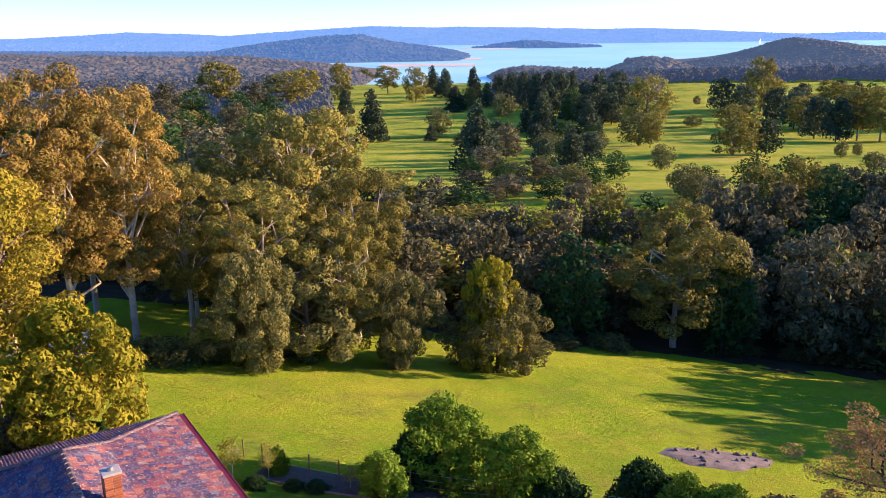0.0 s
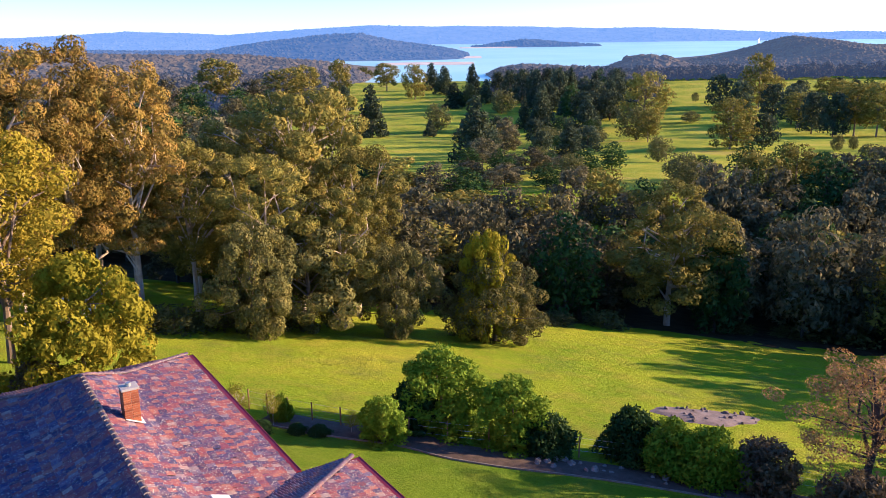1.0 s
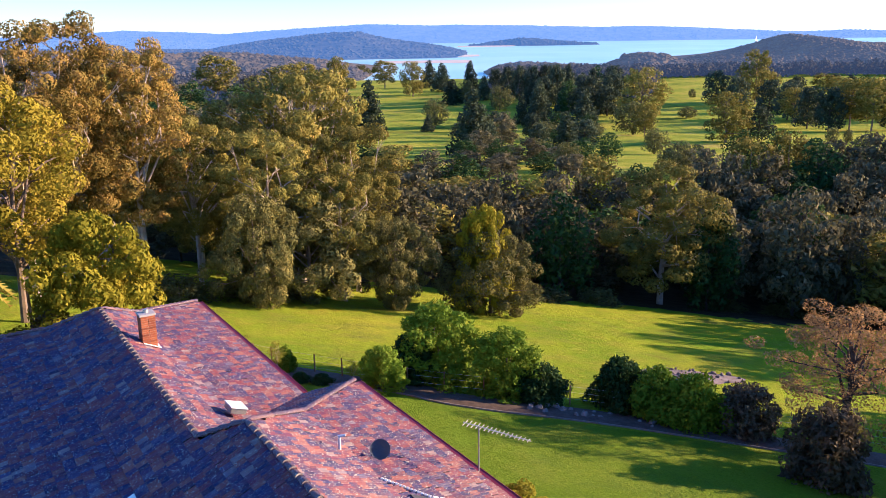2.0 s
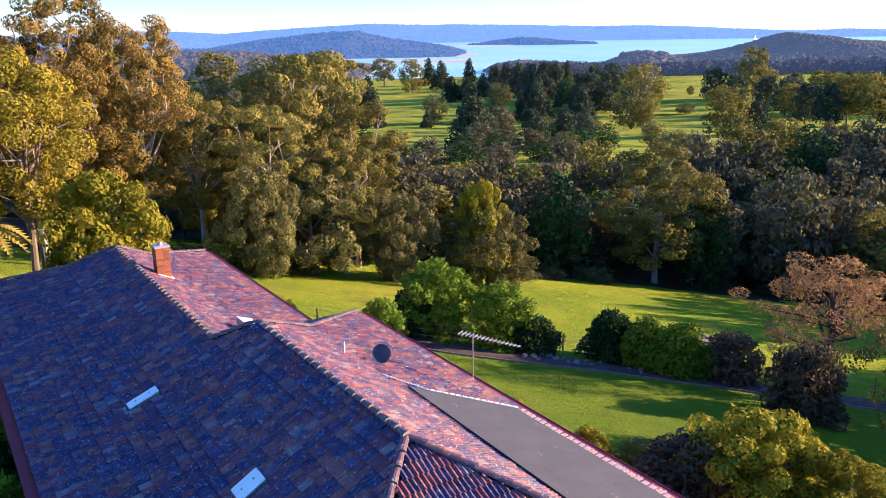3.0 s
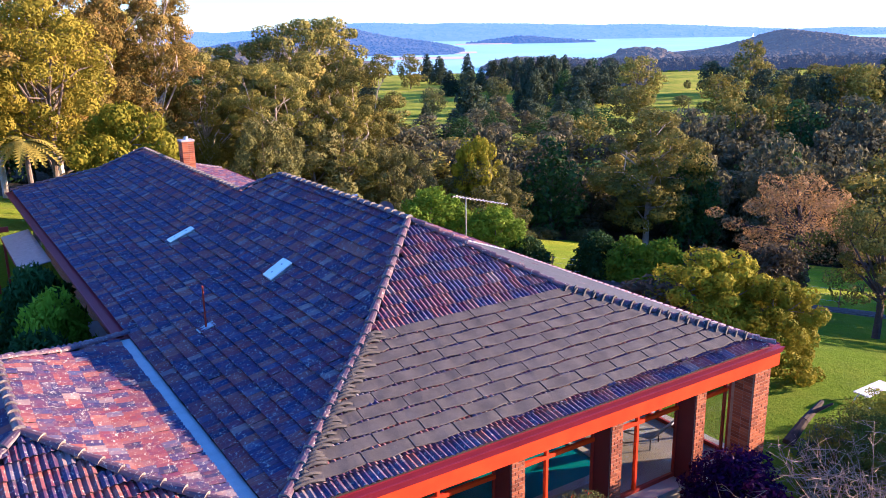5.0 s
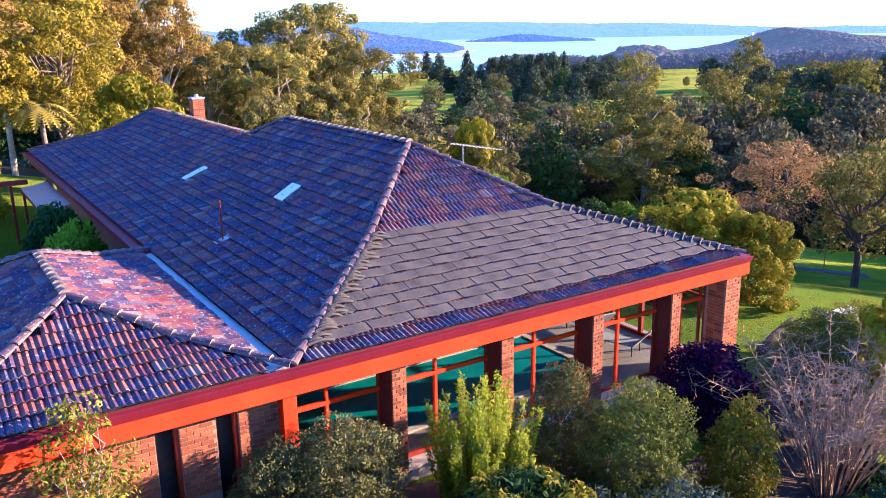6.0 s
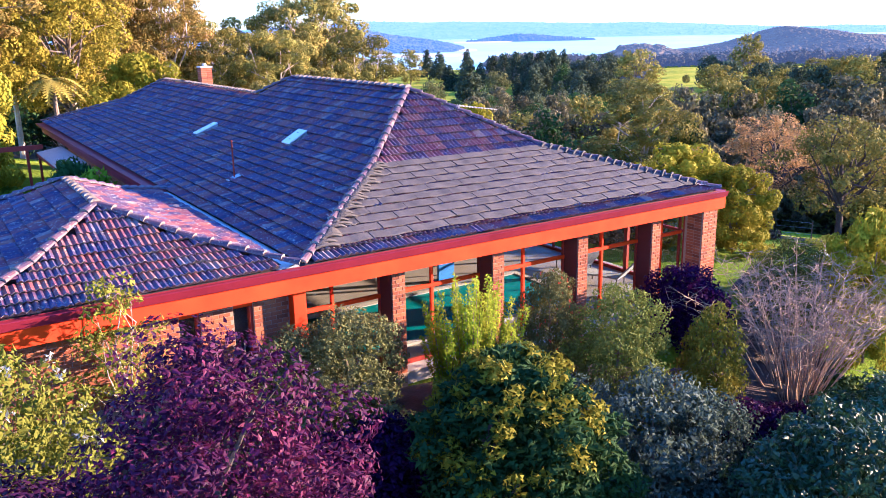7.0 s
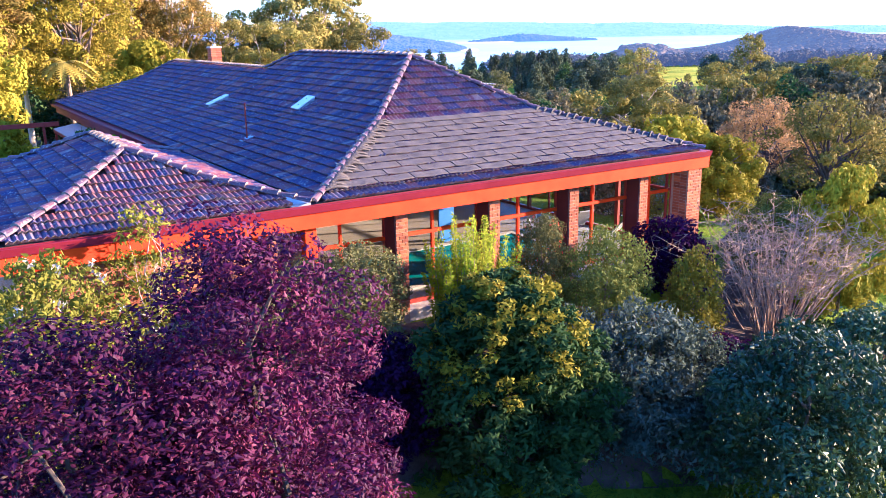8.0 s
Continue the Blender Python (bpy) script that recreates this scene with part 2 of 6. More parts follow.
col = mix(nt, 1.0, col, ramp(nt, fine, ((0.3, (0.48, 0.54, 0.5)), (0.7, (1.42, 1.36, 1.25)))), "MULTIPLY")
sp = nt.nodes.new("ShaderNodeSeparateXYZ")
nt.links.new(nt.nodes.new("ShaderNodeNewGeometry").outputs["Position"], sp.inputs[0])
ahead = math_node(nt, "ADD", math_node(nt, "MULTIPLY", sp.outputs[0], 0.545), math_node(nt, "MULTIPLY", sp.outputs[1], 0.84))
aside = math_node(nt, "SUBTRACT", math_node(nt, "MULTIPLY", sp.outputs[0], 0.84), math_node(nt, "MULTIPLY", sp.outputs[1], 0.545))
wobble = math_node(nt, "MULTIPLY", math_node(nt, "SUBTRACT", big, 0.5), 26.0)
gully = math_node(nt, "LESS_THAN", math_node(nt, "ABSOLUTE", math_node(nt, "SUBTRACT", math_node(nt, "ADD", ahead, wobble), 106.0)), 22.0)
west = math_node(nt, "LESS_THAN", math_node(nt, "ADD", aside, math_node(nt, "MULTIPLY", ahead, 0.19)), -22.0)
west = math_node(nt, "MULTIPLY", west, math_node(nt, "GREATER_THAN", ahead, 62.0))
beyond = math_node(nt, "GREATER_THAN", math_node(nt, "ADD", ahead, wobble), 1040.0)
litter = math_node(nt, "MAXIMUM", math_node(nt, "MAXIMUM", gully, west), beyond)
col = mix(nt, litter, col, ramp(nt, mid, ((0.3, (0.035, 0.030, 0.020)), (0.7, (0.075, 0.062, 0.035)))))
# deeper green of the mown lawn, with the shade lying on it painted in
mown = math_node(nt, "LESS_THAN", math_node(nt, "ADD", math_node(nt, "ADD", sp.outputs[0], sp.outputs[1]), math_node(nt, "MULTIPLY", wobble, 0.1)), 46.0)
col = mix(nt, math_node(nt, "MULTIPLY", mown, 0.6), col, ramp(nt, mid, ((0.3, (0.065, 0.15, 0.010)), (0.7, (0.11, 0.20, 0.014)))))
valley = math_node(nt, "GREATER_THAN", math_node(nt, "ADD", ahead, wobble), 150.0)
rough_patch = noise_tex(nt, 0.03, 6, rough=0.75)
pasture = ramp(nt, rough_patch, ((0.36, (0.085, 0.13, 0.022)), (0.46, (0.24, 0.30, 0.025)), (0.58, (0.36, 0.36, 0.035)), (0.7, (0.34, 0.29, 0.09))))
col = mix(nt, math_node(nt, "MULTIPLY", valley, math_node(nt, "SUBTRACT", 1.0, litter)), col, pasture)
nt.links.new(col, b.inputs["Base Color"])
bump(nt, b, math_node(nt, "ADD", fine, math_node(nt, "MULTIPLY", mid, 2.0)), 0.9, 0.25)

LAWN_BLADES = leaf_material("lawn_blades", ((0, (0.06, 0.15, 0.012)), (0.6, (0.11, 0.20, 0.02)), (1, (0.20, 0.22, 0.05))), 0.6, 0.4)

EUC = leaf_material("eucalypt_leaves", ((0, (0.125, 0.138, 0.031)), (0.5, (0.265, 0.252, 0.050)), (0.85, (0.42, 0.345, 0.073)), (1, (0.52, 0.35, 0.098))), vary=0.3)
YELLOW_SHRUB = leaf_material("olive_yellow_leaves", ((0, (0.13, 0.14, 0.012)), (0.6, (0.19, 0.185, 0.018)), (1, (0.32, 0.27, 0.03))))
FINE_LEAF = leaf_material("fine_green_leaves", ((0, (0.14, 0.18, 0.03)), (0.6, (0.20, 0.24, 0.045)), (1, (0.30, 0.31, 0.08))))
SHOOT = leaf_material("yellow_lime_shoots", ((0, (0.36, 0.52, 0.008)), (0.6, (0.48, 0.60, 0.010)), (1, (0.62, 0.66, 0.02))), glow=0.45)
YELLOW_GUM = leaf_material("yellow_tree_leaves", ((0, (0.20, 0.18, 0.010)), (0.6, (0.31, 0.265, 0.016)), (1, (0.44, 0.34, 0.03))))
EUC_GREY = leaf_material("grey_green_leaves", ((0, (0.068, 0.080, 0.050)), (0.5, (0.145, 0.146, 0.080)), (1, (0.32, 0.27, 0.14))), vary=0.3)
GREY_OLIVE = leaf_material("grey_olive_leaves", ((0, (0.105, 0.12, 0.04)), (0.5, (0.21, 0.21, 0.065)), (1, (0.37, 0.33, 0.11))), vary=0.3)
EUC_GOLD = leaf_material("golden_eucalypt_leaves", ((0, (0.13, 0.105, 0.026)), (0.4, (0.255, 0.20, 0.04)), (0.75, (0.37, 0.25, 0.06)), (1, (0.46, 0.24, 0.08))), vary=0.25)
BROWN_LEAF = leaf_material("bronze_leaves", ((0, (0.26, 0.16, 0.06)), (0.5, (0.50, 0.31, 0.12)), (1, (0.72, 0.46, 0.18))))
DUSK = leaf_material("dusky_brown_green_leaves", ((0, (0.065, 0.060, 0.045)), (0.5, (0.14, 0.12, 0.075)), (1, (0.27, 0.21, 0.11))))
# needle tones lightened to carry the haze over the valley pines
PINE = leaf_material("pine_needles", ((0, (0.042, 0.070, 0.050)), (0.6, (0.078, 0.11, 0.066)), (1, (0.14, 0.155, 0.075))), vary=0.3, glow=0.2)
WATTLE = leaf_material("wattle_leaves", ((0, (0.25, 0.26, 0.010)), (0.6, (0.37, 0.345, 0.014)), (1, (0.52, 0.44, 0.02))))
LIME = leaf_material("fresh_green_leaves", ((0, (0.16, 0.28, 0.012)), (0.6, (0.24, 0.37, 0.02)), (1, (0.34, 0.44, 0.03))))
DEEP = leaf_material("deep_green_leaves", ((0, (0.030, 0.075, 0.022)), (0.6, (0.05, 0.105, 0.03)), (0.92, (0.09, 0.15, 0.035)), (1, (0.20, 0.22, 0.045))))
GLOSSY = leaf_material("glossy_green_leaves", ((0, (0.022, 0.066, 0.030)), (0.6, (0.045, 0.11, 0.048)), (1, (0.15, 0.22, 0.08))), 0.42, 0.15, spec=0.3)
SAGE = leaf_material("sage_grey_leaves", ((0, (0.035, 0.065, 0.058)), (0.6, (0.09, 0.13, 0.11)), (1, (0.20, 0.24, 0.19))))
PLUM = leaf_material("plum_purple_leaves", ((0, (0.022, 0.003, 0.034)), (0.5, (0.060, 0.007, 0.054)), (0.8, (0.15, 0.022, 0.080)), (1, (0.34, 0.10, 0.13))), 0.6, 0.3, spec=0.2)
DARK_PLUM = leaf_material("dark_purple_leaves", ((0, (0.020, 0.004, 0.045)), (1, (0.05, 0.010, 0.08))), 0.5, 0.25)
OLIVE = leaf_material("olive_shrub_leaves", ((0, (0.12, 0.14, 0.045)), (0.6, (0.17, 0.18, 0.06)), (1, (0.25, 0.24, 0.10))))
PALE_LEAF = leaf_material("pale_yellow_green_leaves", ((0, (0.21, 0.23, 0.018)), (0.6, (0.31, 0.32, 0.03)), (1, (0.48, 0.46, 0.10))))
NEW_GROWTH = leaf_material("yellow_new_growth", ((0, (0.24, 0.24, 0.015)), (0.6, (0.36, 0.33, 0.02)), (1, (0.50, 0.44, 0.04))))
RED_BLOOM = leaf_material("red_flowers", ((0, (0.45, 0.03, 0.02)), (1, (0.65, 0.10, 0.05))))
WHITE_BLOOM = leaf_material("white_flowers", ((0, (0.72, 0.72, 0.66)), (1, (0.85, 0.85, 0.80))))
PALM = leaf_material("palm_fronds", ((0, (0.26, 0.22, 0.03)), (1, (0.52, 0.42, 0.06))))


def painted_haze_material(name, low, high, glow, strength):
    """Far woods and shore, the air's haze painted in: blue-grey tones, a little emission."""
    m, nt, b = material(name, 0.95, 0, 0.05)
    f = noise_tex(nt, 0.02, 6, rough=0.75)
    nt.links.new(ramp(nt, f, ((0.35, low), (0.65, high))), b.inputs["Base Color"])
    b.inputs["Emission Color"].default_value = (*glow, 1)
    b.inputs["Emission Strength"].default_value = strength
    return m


# the third colour is the painted haze, given off at the strength after it
FAR_WOOD = painted_haze_material("hazed_far_woodland", (0.040, 0.045, 0.026), (0.11, 0.095, 0.045), (0.08, 0.10, 0.17), 0.11)
HILL_NEAR = painted_haze_material("hazy_woods_near", (0.028, 0.030, 0.024), (0.13, 0.10, 0.055), (0.10, 0.115, 0.15), 0.20)
HILL_MID = painted_haze_material("hazy_woods_mid", (0.025, 0.036, 0.030), (0.075, 0.075, 0.055), (0.07, 0.13, 0.24), 0.34)
HILL_FAR = painted_haze_material("hazy_woods_far", (0.045, 0.06, 0.06), (0.085, 0.095, 0.09), (0.13, 0.21, 0.34), 0.46)
SHORE = painted_haze_material("hazed_pale_shore", (0.34, 0.24, 0.16), (0.46, 0.35, 0.25), (0.3, 0.28, 0.28), 0.3)


# ---- ground ----
LAKE_Z = -46.0
FALL = ((98, 150, 215, 300, 430, 600, 900, 1000, 1120, 1300), (-9.5, -13.5, -20, -27.5, -37, -39, -41, -43, -52, -60))   # the valley floor down to the lake


def ground_z(x, y):
    s, u = 0.545 * x + 0.84 * y, 0.84 * x - 0.545 * y
    p = 2.6 - 0.205 * x - 0.1 * y
    near = -0.9 - math.log(1 + math.exp(min(2.2 * (-0.9 - p), 60))) / 2.2
    near -= 2.3 * sstep(-y, 2.6, 7.6) * (1 - sstep(x, 12, 30))
    far = float(np.interp(s, FALL[0], FALL[1])) + 1.0 * math.sin(x / 37 + 1) * math.sin(y / 29)
    w = sstep(s, 98, 150)
    return near * (1 - w) + far * w


def at(s, u):
    """World x, y from metres ahead of the house and to the right of it, along the line of sight."""
    return 0.545 * s + 0.84 * u, 0.84 * s - 0.545 * u


def build_ground():
    rings = [0.0] + list(np.geomspace(2.0, 4700, 150))
    n = 240
    verts, faces = [], []
    for r in rings:
        for k in range(n):
            a = 2 * math.pi * k / n
            x, y = 12 + r * math.cos(a), 12 + r * math.sin(a)
            z = ground_z(x, y)
            if 20 < r < 400:
                z += 0.10 * noise.noise((x * 0.25, y * 0.25, 0))
            verts.append((x, y, z))
    for i in range(len(rings) - 1):
        for k in range(n):
            a, b2 = i * n + k, i * n + (k + 1) % n
            faces.append((a, b2, b2 + n, a + n))
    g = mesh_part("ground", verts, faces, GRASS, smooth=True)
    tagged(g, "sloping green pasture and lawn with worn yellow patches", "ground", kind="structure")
    return g


ground = build_ground()
bm = bmesh.new()
bmesh.ops.create_circle(bm, cap_ends=True, segments=96, radius=4600, matrix=Matrix.Translation((0, 0, LAKE_Z)))
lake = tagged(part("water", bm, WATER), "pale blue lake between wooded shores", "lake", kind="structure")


# ---- house ----
X0, X1, Y0, Y1 = -2.75, 9.85, -1.62, 19.4          # eaves of the main roof
RX, RD = 3.55, 6.3                                  # its ridge line and half-width
NX1, NY1, NRX = 7.75, 32.4, 2.5                     # the lower north block
WX0, WX1, WY1 = -9.0, -2.85, 8.2                    # the west wing
EAVE = 2.45
MAIN_PROFILE = ((0.0, 0.0), (3.5, 1.155), (6.3, 2.78))
WING_PROFILE = ((0.0, 0.0), (1.6, 0.45), (3.08, 1.11))


def rise(profile, d):
    for (d0, z0), (d1, z1) in zip(profile, profile[1:]):
        if d <= d1:
            return EAVE + z0 + (z1 - z0) * (d - d0) / (d1 - d0)
    return EAVE + profile[-1][1]


def main_d(x, y):
    return {"w": x - X0, "e": X1 - x, "s": y - Y0, "n": Y1 - y}


def north_d(x, y):
    return {"w": x - X0, "e": NX1 - x, "s": 99.0 if y > 12 else -1.0, "n": NY1 - y}


def wing_d(x, y):
    return {"w": x - WX0, "e": WX1 - x, "s": y - Y0, "n": WY1 - y}


def face_of(ds):
    k = min(ds, key=ds.get)
    return k, ds[k]


def on_main(x, y):
    k, d = face_of(main_d(x, y))
    if d < 0:
        return None
    k2, d2 = face_of(north_d(x, y))
    return k if d >= d2 - 1e-6 or d2 < 0 else None


def on_north(x, y):
    k, d = face_of(north_d(x, y))
    if d < 0 or y < 12:
        return None
    k1, d1 = face_of(main_d(x, y))
    return k if d1 < 0 or d > d1 + 1e-6 else None


def on_wing(x, y):
    k, d = face_of(wing_d(x, y))
    return k if d >= 0 and x < -3.25 else None


ROOFS = {"main": (on_main, MAIN_PROFILE, X0, X1, Y0, Y1), "north": (on_north, MAIN_PROFILE, X0, NX1, 10.0, NY1), "wing": (on_wing, WING_PROFILE, WX0, WX1, Y0, WY1)}
TILE_W, GAUGE = 0.25, 0.335


def slope_frames(roof, side):
    """Along the eave, up the slope: where each tile of one roof face lies, as (place, along, up, normal)."""
    on, profile, x0, x1, y0, y1 = ROOFS[roof]
    along, inward, start, length = {
        "s": ((1, 0), (0, 1), (x0, y0), x1 - x0), "n": ((-1, 0), (0, -1), (x1, y1), x1 - x0),
        "w": ((0, -1), (1, 0), (x0, y1), y1 - y0), "e": ((0, 1), (-1, 0), (x1, y0), y1 - y0)}[side]
    out, d, course = [], 0.0, 0
    while d < profile[-1][0]:
        i = max(j for j in range(len(profile) - 1) if profile[j][0] <= d + 0.03)
        tan = (profile[i + 1][1] - profile[i][1]) / (profile[i + 1][0] - profile[i][0])
        c = 1 / math.hypot(1, tan)
        mid = d + GAUGE * c / 2
        for k in range(int(length / TILE_W) + 1):
            a = (k + 0.5) * TILE_W
            x, y = start[0] + along[0] * a + inward[0] * mid, start[1] + along[1] * a + inward[1] * mid
            if on(x, y) == side:
                o = (start[0] + along[0] * k * TILE_W + inward[0] * d, start[1] + along[1] * k * TILE_W + inward[1] * d, rise(profile, d))
                out.append((o, (*along, 0.0), (inward[0] * c, inward[1] * c, tan * c), (-inward[0] * tan * c, -inward[1] * tan * c, c), course, a, d))
        d += GAUGE * c
        course += 1
    return out


def tile_template():
    """One interlocking tile with two rolls: across u, up v, out w."""
    us = np.linspace(0, 1, 9)
    ws = np.array([0.004, 0.026, 0.042, 0.026, 0.002, 0.026, 0.042, 0.026, 0.004])
    v = [(u * TILE_W, -0.03, w + 0.062) for u, w in zip(us, ws)] + [(u * TILE_W, GAUGE + 0.02, w) for u, w in zip(us, ws)] + [(u * TILE_W, 0.06, -0.016) for u in us]
    f = [(i, i + 1, i + 10, i + 9) for i in range(8)] + [(18 + i, 19 + i, i + 1, i) for i in range(8)]
    return np.array(v), np.array(f)


TV, TF = tile_template()


def lay_tiles(roof, side, parent, keep):
    rows = [r for r in slope_frames(roof, side) if keep(r)]
    if not rows:
        return None
    rng = np.random.default_rng(len(rows))
    verts = np.empty((len(rows), len(TV), 3))
    for i, (o, al, up, no, *_) in enumerate(rows):
        m = np.array([al, up, no])
        j = rng.normal(0, 0.004, 3)
        verts[i] = (TV * (1, 1, 1 + rng.normal(0, 0.1)) + j) @ m + o
    faces = (TF[None] + (np.arange(len(rows)) * len(TV))[:, None, None]).reshape(-1, 4)
    ob = mesh_part("tiles", verts.reshape(-1, 3), faces, TILES, parent, smooth=False)
    ob.data.materials.append(TILE_LIP)
    ob.data.polygons.foreach_set("material_index", np.tile(np.repeat((0, 1), 8), len(rows)).astype(np.int32))
    return tagged(ob, "weathered glazed clay tiles in brown, blue-black and rust", kind="stuff")


house = thing("house", "long brick house with hipped clay-tile roof and rust-orange trim", "house")


def hip_deck(profile, x0, x1, y0, y1, ridge, name, drop=0.03):
    """The boarding under the tiles: a hipped shell with a break in its pitch, down to the eaves."""
    bm = bmesh.new()
    rings = []
    for d, z in profile:
        rings.append([bm.verts.new((x0 + d, min(y0 + d, ridge[0]) if d == profile[-1][0] else y0 + d, EAVE + z - drop)), bm.verts.new((x1 - d, y0 + d, EAVE + z - drop)),
                      bm.verts.new((x1 - d, y1 - d, EAVE + z - drop)), bm.verts.new((x0 + d, y1 - d, EAVE + z - drop))])
    for a, b2 in zip(rings, rings[1:]):
        for i in range(4):
            bm.faces.new((a[i], a[(i + 1) % 4], b2[(i + 1) % 4], b2[i]))
    bm.faces.new(rings[-1])
    bmesh.ops.remove_doubles(bm, verts=bm.verts, dist=0.001)
    return part(name, bm, DECK, house)


def cut_profile(profile, d):
    return tuple(p for p in profile if p[0] < d - 0.01) + ((d, rise(profile, d) - EAVE),)


hip_deck(MAIN_PROFILE, X0, X1, Y0, Y1, (Y0 + RD, Y1 - RD), "roof_boarding", 0.05)
hip_deck(cut_profile(MAIN_PROFILE, (NX1 - X0) / 2), X0, NX1, 8.0, NY1, (13, 27), "roof_boarding", 0.06)
hip_deck(cut_profile(WING_PROFILE, (WX1 - WX0) / 2), WX0, WX1, Y0, WY1, (1.4, 5.1), "roof_boarding", 0.05)

def single(r):
    """The upper front face, which the camera passes nearest, has its tiles one by one."""
    return 3.2 <= r[6]


for roof, sides in (("main", "swen"), ("north", "wen"), ("wing", "swen")):
    for side in sides:
        if roof == "main" and side == "s":
            lay_tiles(roof, side, house, lambda r: not single(r))
        else:
            lay_tiles(roof, side, house, lambda r: True)


def ridge_line(p, q, cap=0.38, r=0.095):
    """Overlapping half-round caps from p up to q, each one its own piece."""
    p, q = Vector(p), Vector(q)
    d = q - p
    n = max(1, round(d.length / cap))
    step, length = d / n, d.length / n
    bm = bmesh.new()
    k = 7
    ringa = [(math.cos(math.pi * i / (k - 1)), math.sin(math.pi * i / (k - 1))) for i in range(k)]
    va = [bm.verts.new((c * r * 1.16, -0.06, s * r * 1.05 + 0.016)) for c, s in ringa]
    vb = [bm.verts.new((c * r * 0.86, length, s * r * 0.62)) for c, s in ringa]
    vc = [bm.verts.new((c * r * 0.8, -0.05, s * r * 0.5 - 0.01)) for c, s in ringa]
    for i in range(k - 1):
        bm.faces.new((va[i], va[i + 1], vb[i + 1], vb[i]))
        bm.faces.new((vc[i], vc[i + 1], va[i + 1], va[i]))
    me = bpy.data.meshes.new("ridge_cap")
    bm.to_mesh(me)
    bm.free()
    me.materials.append(CAPS)
    me.materials.append(TILE_LIP)
    me.polygons.foreach_set("material_index", np.tile((0, 1), k - 1).astype(np.int32))
    side = d.cross(Vector((0, 0, 1))).normalized()
    up = side.cross(d).normalized()
    rot = Matrix((side, d.normalized(), up)).transposed().to_4x4()
    for i in range(n):
        ob = new("ridge_cap", me)
        ob.parent = house
        ob.matrix_basis = Matrix.Translation(p + step * i + Vector((0, 0, 0.03))) @ rot @ pose(0, 0, 0, random.uniform(-1, 1), random.uniform(-3, 3), random.uniform(-1.5, 1.5))


def hip(profile, cx, cy, sx, sy, d_top):
    """A hip from an eaves corner up to the ridge, following the break in pitch."""
    prof = cut_profile(profile, d_top)
    for (d0, z0), (d1, z1) in zip(prof, prof[1:]):
        ridge_line((cx + sx * d0, cy + sy * d0, EAVE + z0 + 0.03), (cx + sx * d1, cy + sy * d1, EAVE + z1 + 0.03))


TOP = EAVE + 2.78
hip(MAIN_PROFILE, X0, Y0, 1, 1, RD)
hip(MAIN_PROFILE, X1, Y0, -1, 1, RD)
hip(MAIN_PROFILE, X1, Y1, -1, -1, RD)
ND = (NX1 - X0) / 2
NTOP = rise(MAIN_PROFILE, ND)
ridge_line((X0 + ND, Y1 - ND, NTOP + 0.03), (RX, Y1 - RD, TOP + 0.03))
ridge_line((RX, Y0 + RD, TOP + 0.03), (RX, Y1 - RD, TOP + 0.03))
ridge_line((NRX, Y1 - ND, NTOP + 0.03), (NRX, NY1 - ND, NTOP + 0.03))
hip(MAIN_PROFILE, X0, NY1, 1, -1, ND)
hip(MAIN_PROFILE, NX1, NY1, -1, -1, ND)
WD = (WX1 - WX0) / 2
WTOP = rise(WING_PROFILE, WD)
hip(WING_PROFILE, WX0, Y0, 1, 1, WD)
hip(WING_PROFILE, WX1, Y0, -1, 1, WD)
hip(WING_PROFILE, WX0, WY1, 1, -1, WD)
hip(WING_PROFILE, WX1, WY1, -1, -1, WD)
ridge_line((WX0 + WD, Y0 + WD, WTOP + 0.03), (WX0 + WD, WY1 - WD, WTOP + 0.03))


# gutters: open red troughs along the eaves
def gutter(p, q, out, wide=0.20):
    """A trough along the eave from p to q (x, y), hung on its outer side."""
    p, q, o = Vector((*p, 0)), Vector((*q, 0)), Vector((*out, 0))
    prof = ((-0.02, 2.43), (-0.02, 2.27), (wide - 0.06, 2.27), (wide, 2.43), (wide - 0.018, 2.435), (wide - 0.05, 2.418), (0.0, 2.418), (0.0, 2.43))
    bm = bmesh.new()
    a = [bm.verts.new(p + o * u + Vector((0, 0, z))) for u, z in prof]
    b2 = [bm.verts.new(q + o * u + Vector((0, 0, z))) for u, z in prof]
    k = len(prof)
    for i in range(k):
        bm.faces.new((a[i], a[(i + 1) % k], b2[(i + 1) % k], b2[i]))
    bm.faces.new(a)
    bm.faces.new(b2[::-1])
    bmesh.ops.recalc_face_normals(bm, faces=bm.faces)
    part("gutter", bm, RED_PAINT, house, "maroon painted gutter")
    bm = bmesh.new()
    n = o * 0.045
    quad = [p + o * 0.05, q + o * 0.05, q + o * 0.05 + n, p + o * 0.05 + n]
    lo = [bm.verts.new(v + Vector((0, 0, 1.93))) for v in quad]
    hi = [bm.verts.new(v + Vector((0, 0, 2.266))) for v in quad]
    for i in range(4):
        bm.faces.new((lo[i], lo[(i + 1) % 4], hi[(i + 1) % 4], hi[i]))
    bm.faces.new(lo[::-1])
    bm.faces.new(hi)
    bmesh.ops.recalc_face_normals(bm, faces=bm.faces)
    part("fascia", bm, ORANGE_PAINT if out[1] < 0 else RED_PAINT, house, "painted timber fascia board")


